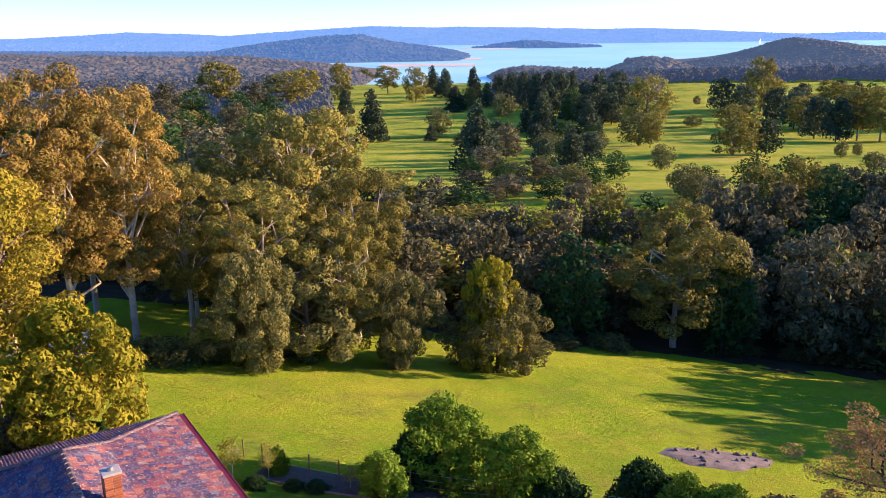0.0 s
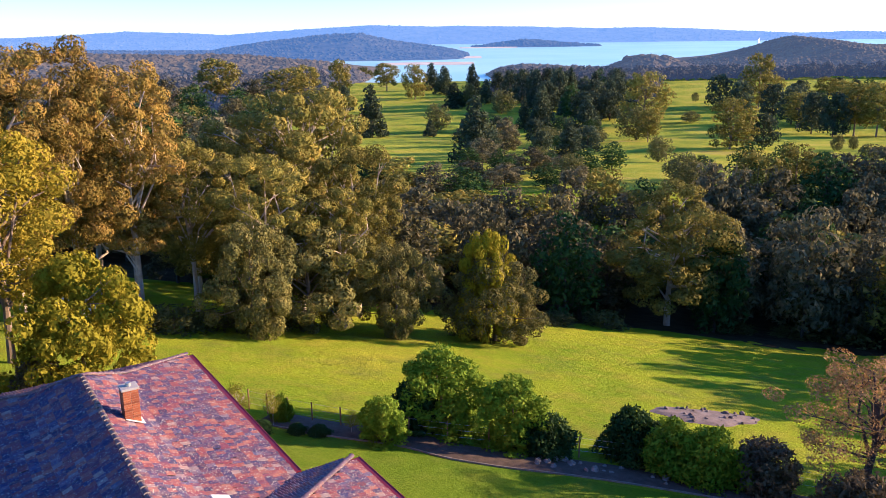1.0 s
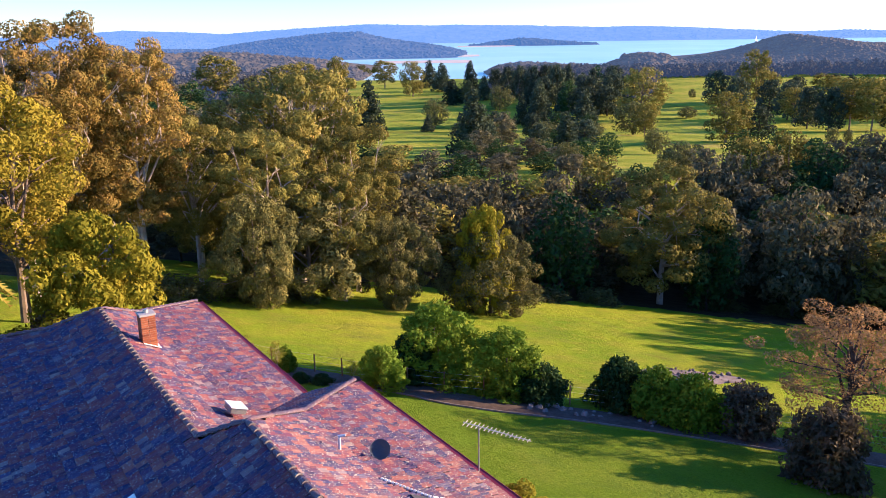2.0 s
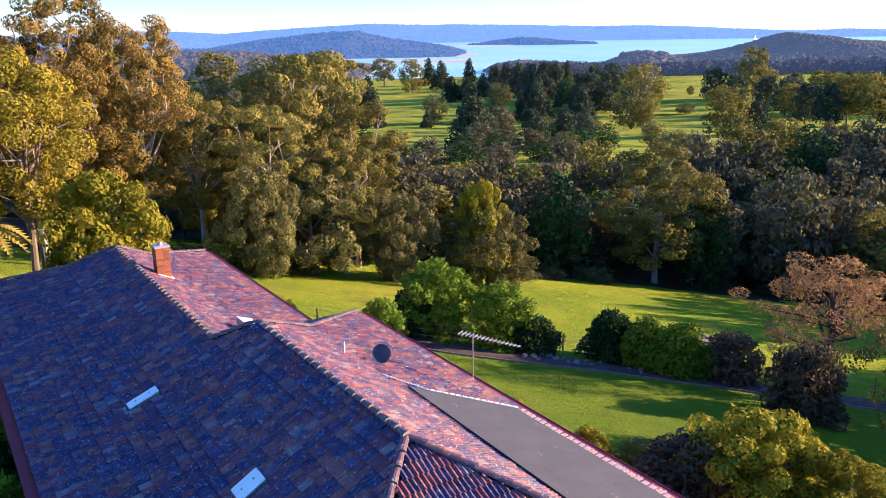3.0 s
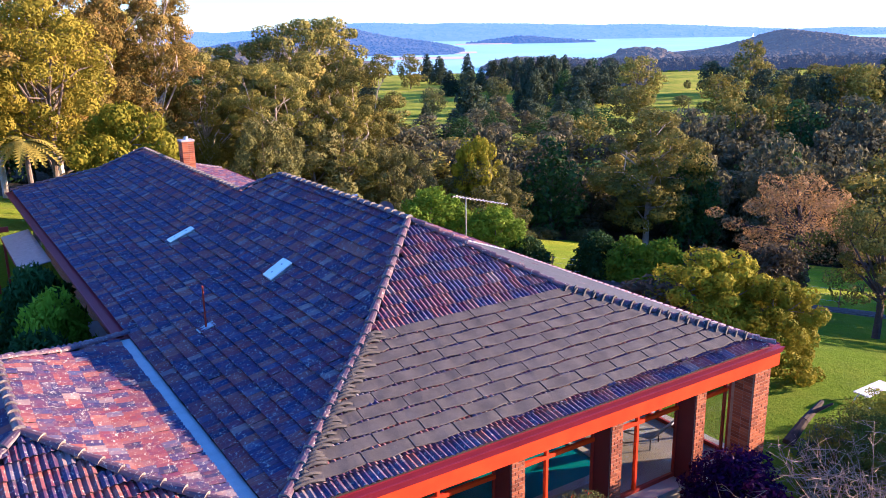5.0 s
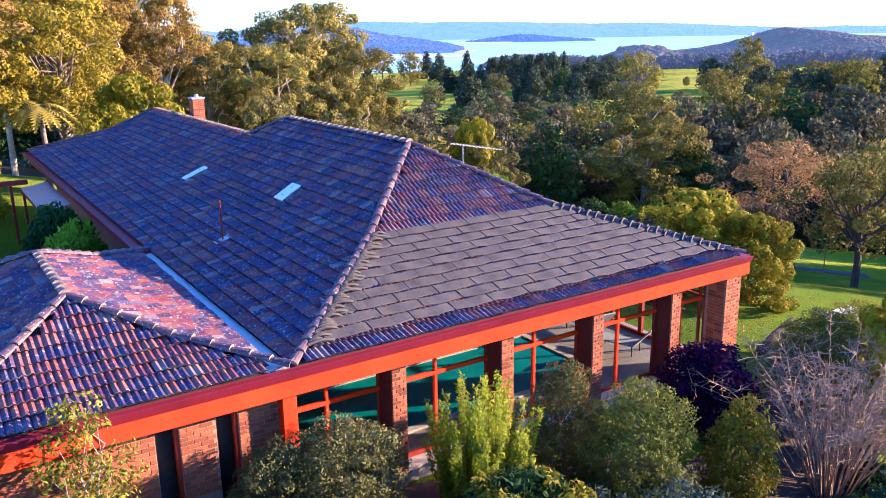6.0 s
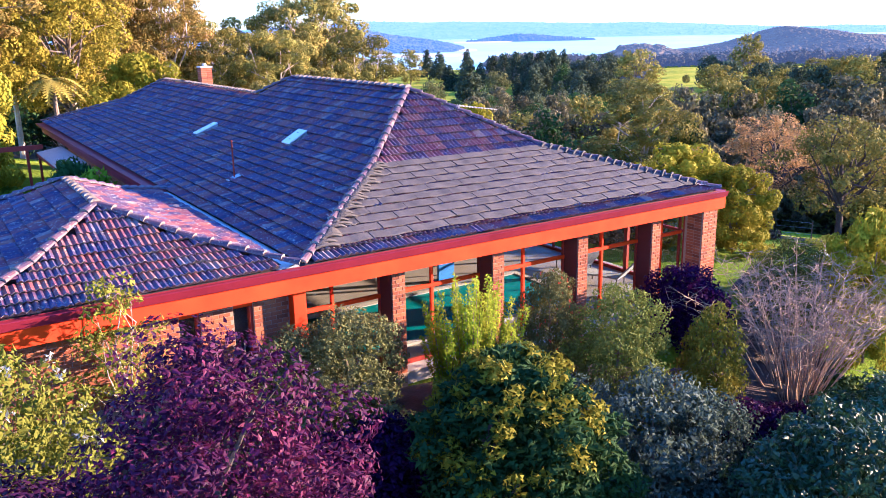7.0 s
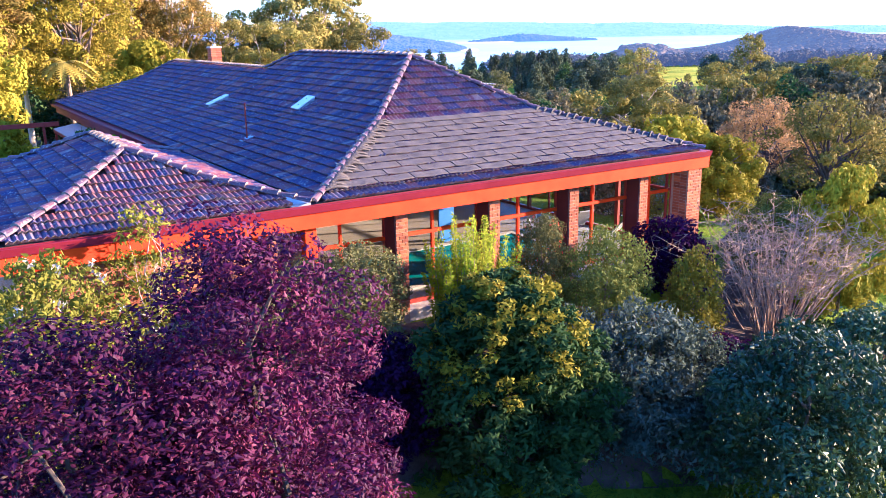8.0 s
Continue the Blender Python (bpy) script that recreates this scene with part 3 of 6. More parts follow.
gutter((WX0, Y0), (X1 + 0.23, Y0), (0, -1))
gutter((X0, 7.6), (X0, NY1), (-1, 0), 0.36)
gutter((X1, Y0), (X1, Y1), (1, 0), 0.34)
gutter((NX1, Y1 + 0.3), (NX1, NY1), (1, 0), 0.34)
gutter((X0, NY1), (NX1, NY1), (0, 1))
gutter((NX1, Y1), (X1, Y1), (0, 1))
gutter((WX0, Y0), (WX0, WY1), (-1, 0))
gutter((WX0, WY1), (WX1, WY1), (0, 1))
part("valley_flashing", one_box(-3.27, -1.55, 2.40, -2.79, 7.9, 2.47, bevel=0.01), FLASHING, house, "pale zinc box gutter")

me = bpy.data.meshes.new("tile")
me.from_pydata([tuple(v) for v in TV], [], [tuple(int(i) for i in f) for f in TF])
me.materials.append(TILE_ONE)
me.materials.append(TILE_LIP)
me.polygons.foreach_set("material_index", np.repeat((0, 1), 8).astype(np.int32))
for o, al, up, no, *_ in [r for r in slope_frames("main", "s") if single(r)]:
    ob = new("tile", me)
    ob.parent = house
    ob.matrix_basis = Matrix.Translation(o) @ Matrix((al, up, no)).transposed().to_4x4() @ pose(random.gauss(0, 0.003), random.gauss(0, 0.004), random.gauss(0, 0.003), random.gauss(0, 0.5), random.gauss(0, 0.6), random.gauss(0, 0.5))


# ---- walls, piers and glazing ----
FLOOR = -0.6
WALL_Y = -1.30
part("floor_slab", one_box(-8.6, WALL_Y + 0.02, -1.6, -2.4, 7.8, FLOOR - 0.004), PAVING, house)
part("floor_slab", one_box(-2.396, WALL_Y - 0.02, -1.6, 9.8, 19.1, FLOOR - 0.004), PAVING, house)
# brick wing front wall, with two slot windows
part("brick_wall", one_box(-8.7, WALL_Y, -1.4, -5.20, WALL_Y + 0.22, 2.12), MORTAR, house)
part("brick_wall", one_box(-4.80, WALL_Y, -1.4, -4.14, WALL_Y + 0.22, 2.12), MORTAR, house)
part("brick_wall", one_box(-3.74, WALL_Y, -1.4, -2.95, WALL_Y + 0.22, 2.12), MORTAR, house)
for x in (-5.20, -4.14):
    part("brick_wall", one_box(x, WALL_Y, -1.4, x + 0.40, WALL_Y + 0.22, -0.2), MORTAR, house)
    part("lintel", one_box(x, WALL_Y, 1.72, x + 0.40, WALL_Y + 0.22, 2.12), ORANGE_PAINT, house)
    win = part("slot_window", one_box(x + 0.34, WALL_Y + 0.02, -0.2, x + 0.398, WALL_Y + 0.2, 1.72), RED_FRAME, house, "narrow red-framed window, black backing for its dark inside")
    part("pane", one_box(x + 0.002, WALL_Y + 0.13, -0.2, x + 0.34, WALL_Y + 0.14, 1.72), GLASS, win)
    # black sheet added behind the pane in place of the room's shade
    part("dark_blind", one_box(x + 0.002, WALL_Y + 0.19, -0.2, x + 0.34, WALL_Y + 0.2, 1.72), BLACK, win)
part("brick_wall", one_box(-8.7, WALL_Y + 0.22, -1.4, -8.48, 7.9, 2.2), BRICKWORK, house)
part("brick_wall", one_box(-8.48, 7.7, -1.4, -1.53, 7.9, 2.2), BRICKWORK, house)
part("brick_wall", one_box(-1.75, 7.9, -1.4, -1.53, 31.9, 2.2), BRICKWORK, house)
part("brick_wall", one_box(-1.53, 31.7, -1.4, 7.3, 31.9, 2.2), BRICKWORK, house)
part("brick_wall", one_box(7.1, 19.2, -1.4, 7.3, 31.7, 2.2), BRICKWORK, house)
part("brick_wall", one_box(7.3, 19.0, -1.4, 9.5, 19.2, 2.2), BRICKWORK, house)
part("brick_wall", one_box(9.3, 8.2, -1.4, 9.5, 19.0, 2.2), BRICKWORK, house)
part("pool_deck", one_box(-2.7, -0.84, FLOOR - 0.002, 9.34, 7.99, FLOOR + 0.004), POOL_DECK, house, "pale tiled pool deck")
part("inner_wall", one_box(-2.5, 8.0, -0.6, 9.3, 8.18, 2.2), PLASTER, house)
part("inner_wall", one_box(-2.9, WALL_Y + 0.26, -0.6, -2.72, 8.0, 2.2), PLASTER, house)
part("ceiling_lining", one_box(-2.72, -0.8, 2.14, 9.6, 8.0, 2.18), PLASTER, house)

BEAM_Y = -1.42
part("front_beam", one_box(-2.98, BEAM_Y - 0.02, 1.86, 9.75, BEAM_Y + 0.10, 2.12, bevel=0.008), ORANGE_PAINT, house, "rust-orange painted beam over the glazing")
post = part("corner_post", one_box(-2.98, BEAM_Y - 0.14, -1.4, -2.70, BEAM_Y + 0.12, 2.06, bevel=0.01), ORANGE_PAINT, house, "orange boxed rainwater post")
part("rain_head", one_box(-3.0, BEAM_Y - 0.16, 2.06, -2.68, BEAM_Y + 0.1, 2.10, bevel=0.008), RED_PAINT, post)

PIERS = [(-0.62, -0.29, BEAM_Y), (2.12, 2.45, BEAM_Y), (4.81, 5.14, BEAM_Y), (7.49, 7.82, BEAM_Y), (9.24, 9.83, -1.66)]
BRICK_ME = {}


def brick_mesh(l, w, h):
    key = (round(l, 3), round(w, 3))
    if key not in BRICK_ME:
        bm = bmesh.new()
        box(bm, 0, 0, 0, l, w, h, bevel=0.006)
        me = bpy.data.meshes.new("brick")
        bm.to_mesh(me)
        bm.free()
        me.materials.append(BRICK)
        BRICK_ME[key] = me
    return BRICK_ME[key]


def brick(parent, x, y, z, l, w, turn=0):
    ob = new("brick", brick_mesh(l, w, 0.076))
    ob.parent = parent
    ob.location, ob.rotation_euler = (x, y, z), (0, 0, radians(turn))


def brick_run(parent, x0, x1, y, z0, z1, bond=0.23, depth=0.03):
    """Face bricks in stretcher bond along x, standing 12 mm proud of the mortar."""
    z, row = z0, 0
    while z < z1 - 0.07:
        x = x0 - (bond / 2 + 0.005) * (row % 2)
        while x < x1 - 0.02:
            a, b2 = max(x, x0), min(x + bond, x1)
            if b2 - a > 0.05:
                brick(parent, a, y - 0.012 + random.uniform(-0.003, 0.003), z, round(b2 - a, 3), depth)
            x += bond + 0.01
        z, row = z + 0.086, row + 1


pier_parts = []
for x0, x1, y in PIERS:
    pier_parts.append(part("brick_pier", one_box(x0, y, -1.6, x1, y + (0.56 if y == BEAM_Y else 0.62), 1.96 if y == BEAM_Y else 2.1), MORTAR, house, "brick pier"))

for x0, x1 in ((-2.70, -0.62), (-0.29, 2.12), (2.45, 4.81), (5.14, 7.49), (7.82, 9.24)):
    y0, y1 = -0.92, -0.85
    win = part("glazing", one_box(x0, y0, FLOOR, x1, y1, FLOOR + 0.10), RED_FRAME, house, "full-height red-framed glazing with transom")
    part("head", one_box(x0, y0, 1.80, x1, y1, 1.86), ORANGE_PAINT, win)
    part("transom", one_box(x0, y0 - 0.02, 1.16, x1, y1, 1.25, bevel=0.006), ORANGE_PAINT, win)
    xm = x0 + (x1 - x0) * 0.42
    part("mullion", one_box(xm - 0.035, y0 - 0.025, FLOOR + 0.1, xm + 0.035, y1 - 0.003, 1.16, bevel=0.006), ORANGE_PAINT, win)
    part("mullion", one_box(xm - 0.03, y0 - 0.025, 1.25, xm + 0.03, y1 - 0.003, 1.80, bevel=0.006), ORANGE_PAINT, win)
    part("jamb", one_box(x0 + 0.002, y0, FLOOR + 0.1, x0 + 0.06, y1 - 0.004, 1.80), RED_FRAME, win)
    part("jamb", one_box(x1 - 0.06, y0, FLOOR + 0.1, x1 - 0.002, y1 - 0.004, 1.80), RED_FRAME, win)
    for a, b2 in ((x0 + 0.06, xm - 0.03), (xm + 0.03, x1 - 0.06)):
        for c, d in ((FLOOR + 0.1, 1.16), (1.25, 1.80)):
            p = part("pane", one_box(a, y0 + 0.03, c, b2, y0 + 0.036, d), GLASS, win)
            p.visible_shadow = False
for x0, x1, y in PIERS:
    if y == BEAM_Y:
        part("reveal_panel", one_box(x0 - 0.022, y + 0.03, FLOOR, x0 - 0.002, y + 0.54, 1.84), MAROON_PANEL, house, "dark maroon painted pier lining")
part("soffit", one_box(-2.7, BEAM_Y + 0.10, 1.88, 9.75, -0.80, 1.93), RED_FRAME, house)
# the glazed east side of the pool room
for i, y in enumerate((-0.9, 1.4, 3.7, 6.0)):
    win = part("side_glazing", one_box(9.35, y, FLOOR, 9.42, y + 2.2, FLOOR + 0.1), RED_FRAME, house)
    part("transom", one_box(9.35, y, 1.16, 9.42, y + 2.2, 1.24), RED_FRAME, win)
    part("mullion", one_box(9.34, y - 0.14, FLOOR, 9.44, y, 2.14), RED_FRAME, win)
    part("mullion", one_box(9.355, y + 1.05, FLOOR + 0.1, 9.415, y + 1.12, 1.16), RED_FRAME, win)
    for c, d in ((FLOOR + 0.1, 1.16), (1.24, 2.1)):
        p = part("pane", one_box(9.38, y, c, 9.386, y + 2.2, d), GLASS, win)
        p.visible_shadow = False
part("side_beam", one_box(9.3, -0.9, 2.1, 9.5, 8.2, 2.24), RED_FRAME, house)

pool = tagged(part("pool", one_box(-2.0, 0.2, FLOOR + 0.006, 6.4, 3.2, FLOOR + 0.03), POOL), "indoor swimming pool under a matte teal blanket", "pool", kind="structure")
part("coping", one_box(-2.2, 0.0, FLOOR - 0.002, 6.6, 0.2, FLOOR + 0.06), PAVING, pool)
part("coping", one_box(-2.2, 3.2, FLOOR - 0.002, 6.6, 3.4, FLOOR + 0.06), PAVING, pool)
part("coping", one_box(6.4, 0.2, FLOOR - 0.002, 6.6, 3.2, FLOOR + 0.06), PAVING, pool)


def lounger(x, y, turn):
    t = thing("sun_lounger", "grey fabric sun lounger with dark metal frame indoors", "lounger", "poolside loungers", (x, y, FLOOR))
    t.rotation_euler[2] = radians(turn)
    part("seat", one_box(-0.3, -0.9, 0.30, 0.3, 0.3, 0.34, bevel=0.01), CHAIR, t)
    bm = one_box(-0.3, 0, 0, 0.3, 0.75, 0.04, bevel=0.01)
    bmesh.ops.transform(bm, matrix=pose(0, 0.3, 0.32, 48), verts=bm.verts)
    part("backrest", bm, CHAIR, t)
    for a in (-0.27, 0.27):
        for c in (-0.8, 0.25):
            part("leg", tube(bmesh.new(), (a, c, 0), (a, c, 0.31), 0.018, 0.018), BLACK, t)
    return t


lounger(8.1, 0.6, 200)
lounger(8.2, 2.2, 175)
board = thing("pool_slide", "bright blue plastic pool slide panel", "slide", at=(4.3, 3.9, FLOOR))
part("panel", one_box(-0.3, 0, 0, 0.3, 0.08, 1.6, bevel=0.02), BLUE, board)
part("foot", one_box(-0.35, -0.2, 0, 0.35, 0.3, 0.05, bevel=0.01), BLUE, board)


# ---- matting on the front skirt of the roof ----
heater = thing("solar_pool_heater", "grey rubber solar matting laid over roof tiles", "solar heater")
tan0 = 0.33
c0 = 1 / math.hypot(1, tan0)
MAT_W = 0.98


def arch(bm, p, q, rise_by, r, n=6, k=6):
    """A bowed pipe swept from p to q, lifted in the middle."""
    p, q = Vector(p), Vector(q)
    side = (q - p).cross(Vector((0, 0, 1))).normalized()
    rings = []
    for i in range(n + 1):
        f = i / n
        c = p.lerp(q, f) + Vector((0, 0, rise_by * math.sin(math.pi * f)))
        t = (q - p + Vector((0, 0, rise_by * math.pi * math.cos(math.pi * f)))).normalized()
        up = side.cross(t).normalized()
        rings.append([bm.verts.new(c + (side * math.cos(2 * math.pi * j / k) + up * math.sin(2 * math.pi * j / k)) * r) for j in range(k)])
    for a, b2 in zip(rings, rings[1:]):
        for j in range(k):
            bm.faces.new((a[j], a[(j + 1) % k], b2[(j + 1) % k], b2[j]))
    bm.faces.new(rings[0][::-1])
    bm.faces.new(rings[-1])
    return bm


for row in range(1, 11):
    d = row * GAUGE * c0
    x0, x1 = X0 + d + 0.50, X1 - d - 0.30
    cuts = [x0] + [x for x in (X0 + 0.3 + MAT_W * (k + 0.5 * (row % 2)) + 0.05 * math.sin(row * 2.4) for k in range(14)) if x0 + 0.3 < x < x1 - 0.3] + [x1]
    for x, xe in zip(cuts, cuts[1:]):
        w = xe - x - 0.014
        bm = bmesh.new()
        box(bm, 0, 0, 0, w, GAUGE - 0.035, 0.024, bevel=0.008)
        bmesh.ops.subdivide_edges(bm, edges=[e for e in bm.edges if abs((e.verts[0].co - e.verts[1].co).x) > 0.5 * w], cuts=7)
        for v in bm.verts:
            front = 1 - v.co.y / GAUGE
            v.co.z += 0.020 * front + 0.006 * math.sin(v.co.x * 9 + row) + random.uniform(-0.003, 0.003)
            v.co.y += front * (0.016 * math.cos(2 * math.pi * v.co.x / w) + random.uniform(-0.006, 0.006))
        rot = Matrix(((1, 0, 0), (0, c0, tan0 * c0), (0, -tan0 * c0, c0))).transposed().to_4x4()
        bmesh.ops.transform(bm, matrix=Matrix.Translation((x, Y0 + d + 0.004, rise(MAIN_PROFILE, d) + 0.078)) @ rot, verts=bm.verts)
        part("mat", bm, MAT_GREY, heater)
    # feed pipes: stubby fingers along one hip, black loops over the other
    for k in range(4):
        z, yy = rise(MAIN_PROFILE, d + 0.075 * k) + 0.085, Y0 + d + 0.075 * k
        reach = 0.56 + 0.10 * math.sin(k * 3 + row * 1.7)
        part("feed_pipe", arch(bmesh.new(), (X0 + d + 0.12 + 0.07 * k, yy, z + 0.02), (X0 + d + reach, yy - 0.03, z + 0.01), 0.05, 0.036, 4), MAT_GREY, heater)
    for k in range(2):
        dd = d + 0.16 * k
        z, yy = rise(MAIN_PROFILE, dd) + 0.09, Y0 + dd
        part("feed_pipe", arch(bmesh.new(), (X1 - dd - 0.34, yy - 0.02, z), (X1 - dd + 0.08, yy + 0.20, z - 0.01), random.uniform(0.07, 0.14), 0.036), BLACK, heater, "black looped rubber feed pipe")
        part("feed_pipe", arch(bmesh.new(), (X1 - dd - 0.30, yy + 0.05, z), (X1 - dd + 0.03, yy + 0.24, z), random.uniform(0.05, 0.11), 0.032), BLACK, heater, "black looped rubber feed pipe")

# dark membrane over the east skirt
bm = bmesh.new()
a = [(X1 - 0.32, Y0 + 0.75), (X1 - 0.32, 8.6), (X1 - 3.15, 9.9), (X1 - 3.4, Y0 + 3.62)]
lo = [bm.verts.new((x, y, rise(MAIN_PROFILE, X1 - x) + 0.07)) for x, y in a]
hi = [bm.verts.new((x, y, rise(MAIN_PROFILE, X1 - x) + 0.115)) for x, y in a]
bm.faces.new(hi)
for i in range(4):
    bm.faces.new((lo[i], lo[(i + 1) % 4], hi[(i + 1) % 4], hi[i]))
bmesh.ops.recalc_face_normals(bm, faces=bm.faces)
membrane = tagged(part("roof_membrane", bm, MEMBRANE), "smooth dark grey solar sheet laid on the roof skirt", "roof sheet")
for (xa, ya), (xb, yb) in (((X1 - 0.2, 8.66), (X1 - 2.6, 9.75)), ((X1 - 2.6, 9.75), (X1 - 3.5, 10.9))):
    n = 14
    for i in range(n):
        p = [(xa + (xb - xa) * f, ya + (yb - ya) * f) for f in (i / n, (i + 0.72) / n)]
        part("header_pipe", tube(bmesh.new(), (*p[0], rise(MAIN_PROFILE, X1 - p[0][0]) + 0.09), (*p[1], rise(MAIN_PROFILE, X1 - p[1][0]) + 0.09), 0.05, 0.05, 6), WHITE, membrane, "white header pipe")
bm = bmesh.new()
tube(bm, (X1 - 0.2, 8.66, 2.6), (X1 - 2.6, 9.75, rise(MAIN_PROFILE, 2.6) + 0.07), 0.035, 0.035, 6)
part("feed_pipe", bm, WHITE, membrane)
for i in range(42):
    y = Y0 + 0.6 + i * 0.23
    part("edge_clip", one_box(X1 - 0.27, y, EAVE + 0.13, X1 - 0.07, y + 0.13, EAVE + 0.155), FADED_PINK, membrane)


# ---- things on the roof ----
def on_west(x, y):
    return Vector((x, y, rise(MAIN_PROFILE, x - X0)))


def slope_matrix(x, y, tan, lift=0.05):
    """Lies on a west-facing slope."""
    c = 1 / math.hypot(1, tan)
    m = Matrix(((c, 0, tan * c), (0, 1, 0), (-tan * c, 0, c))).transposed().to_4x4()
    p = on_west(x, y)
    return Matrix.Translation((p.x, p.y, p.z + lift)) @ m


def roof_light(x, y, l, w, tan, label):
    t = thing("skylight", label, "skylight", "roof lights")
    t.matrix_basis = slope_matrix(x, y, tan, 0.06)
    part("kerb", one_box(-l / 2, -w / 2, -0.08, l / 2, w / 2, 0.07, bevel=0.01), STEEL, t)
    part("dome", one_box(-l / 2 - 0.03, -w / 2 - 0.03, 0.07, l / 2 + 0.03, w / 2 + 0.03, 0.12, bevel=0.02), OPAL, t)
    part("flashing", one_box(-l / 2 - 0.22, -w / 2 - 0.06, -0.03, -l / 2 - 0.005, w / 2 + 0.06, 0.02, bevel=0.005), FLASHING, t)
    for k in (-0.25, 0.25):
        part("vent_hole", one_box(k * l - 0.02, -0.02, 0.12, k * l + 0.02, 0.02, 0.128), BLACK, t)
    return t


roof_light(0.95, 7.05, 0.66, 0.52, 0.58, "small white opal skylight on a kerb among roof tiles")
roof_light(0.25, 13.57, 0.84, 0.34, 0.40, "narrow white skylight set flush in tiled roof")

hatch = thing("roof_hatch", "small white flat hatch on the sunlit tiled slope", "roof hatch")
hatch.matrix_basis = pose(4.46, 16.84, 3.93, 0, 20, 0)
part("kerb", one_box(-0.26, -0.30, -0.12, 0.26, 0.30, 0.05, bevel=0.01), STEEL, hatch)
part("lid", one_box(-0.29, -0.33, 0.05, 0.29, 0.33, 0.09, bevel=0.015), WHITE, hatch)

pipe = thing("vent_pipe", "thin brown vent pipe with grey flashing on the roof", "vent pipe", at=tuple(on_west(-1.35, 6.2)))
part("pipe", tube(bmesh.new(), (0, 0, -0.05), (0, 0, 1.12), 0.024, 0.024, 8), RED_FRAME, pipe)
bm = one_box(-0.22, -0.15, 0, 0.22, 0.15, 0.03, bevel=0.008)
bmesh.ops.transform(bm, matrix=pose(0, 0, 0.05, 0, -18), verts=bm.verts)
part("flashing", bm, FLASHING, pipe)

chimney = thing("chimney", "square red brick chimney with pale cap and flashing", "chimney", at=(3.45, 23.4, 3.9))
stack = part("stack", one_box(-0.26, -0.26, -0.2, 0.26, 0.26, 1.42), MORTAR, chimney)
part("cap", one_box(-0.30, -0.30, 1.42, 0.30, 0.30, 1.50, bevel=0.01), PAVING, chimney)
part("flue", tube(bmesh.new(), (0, 0, 1.5), (0, 0, 1.62), 0.10, 0.09, 10), STEEL, chimney)
bm = one_box(-0.34, -0.34, 0, 0.34, 0.34, 0.03, bevel=0.006)
bmesh.ops.transform(bm, matrix=pose(0.05, 0, 0.26, 0, 26), verts=bm.verts)
part("flashing", bm, WHITE, chimney)
for row in range(19):
    for k in range(2):
        a = -0.26 + 0.265 * k
        brick(stack, a, -0.272, -0.2 + row * 0.086, 0.255, 0.03)
        brick(stack, -0.272 + 0.03, a + 0.0, -0.2 + row * 0.086, 0.255, 0.03, 90)


def east_z(x):
    return rise(MAIN_PROFILE, X1 - x)


dish = thing("satellite_dish", "dark grey satellite dish on a bent mast", "satellite dish", at=(7.05, 12.25, east_z(7.05) - 0.2))
bm = bmesh.new()
n = 20
rings = []
for r, dz in ((0.0, 0.0), (0.12, 0.009), (0.22, 0.035), (0.30, 0.065)):
    rings.append([bm.verts.new((r * math.cos(2 * math.pi * i / n), r * math.sin(2 * math.pi * i / n), dz)) for i in range(n)] if r else [bm.verts.new((0, 0, 0))])
for i in range(n):
    bm.faces.new((rings[0][0], rings[1][i], rings[1][(i + 1) % n]))
for a, b2 in zip(rings[1:], rings[2:]):
    for i in range(n):
        bm.faces.new((a[i], b2[i], b2[(i + 1) % n], a[(i + 1) % n]))
bmesh.ops.solidify(bm, geom=bm.faces[:], thickness=0.012)
bmesh.ops.transform(bm, matrix=pose(0.05, 0, 0.55, 72, 0, -25), verts=bm.verts)
part("reflector", bm, DISH, dish)
part("mast", tube(bmesh.new(), (0, 0.15, -0.05), (0, 0.1, 0.52), 0.025, 0.025), STEEL, dish)
part("arm", tube(bmesh.new(), (0.05, 0.0, 0.2), (0.45, -0.38, 0.45), 0.014, 0.012), STEEL, dish)
part("brace", tube(bmesh.new(), (0, 0.15, 0.3), (0.55, 0.1, -0.12), 0.012, 0.012), STEEL, dish)
snorkel = thing("plumbing_vent", "short white bent vent pipe on the roof", "vent pipe", at=(6.0, 12.6, east_z(6.0)))
part("pipe", tube(bmesh.new(), (0, 0, -0.05), (0, 0, 0.5), 0.04, 0.04), WHITE, snorkel)
part("bend", tube(bmesh.new(), (-0.03, 0.02, 0.49), (0.16, -0.08, 0.52), 0.04, 0.04), WHITE, snorkel)

aerial = thing("tv_aerial", "long cream television aerial on a thin mast at the eaves", "aerial", at=(10.02, 11.45, 2.40))
part("mast", tube(bmesh.new(), (0, 0, 0), (0, 0, 1.55), 0.022, 0.02), STEEL, aerial)
p, q = Vector((-0.24, 0.46, 1.54)), Vector((0.85, -1.40, 1.40))
part("boom", tube(bmesh.new(), p, q, 0.016, 0.016, 6), CREAM, aerial)
side = (q - p).cross(Vector((0, 0, 1))).normalized()
for i in range(16):
    c = p.lerp(q, (i + 0.5) / 16)
    w = 0.20 - 0.006 * i
    part("element", tube(bmesh.new(), c - side * w, c + side * w, 0.011, 0.011, 5), CREAM, aerial)

hood = thing("roof_vent", "flat white vent hood low on tiled roof", "roof vent", at=(4.95, 18.1, rise(MAIN_PROFILE, Y1 - 18.1) if Y1 - 18.1 < 3 else 3.2))
part("hood", one_box(-0.35, -0.18, 0.02, 0.35, 0.18, 0.12, bevel=0.02), WHITE, hood)
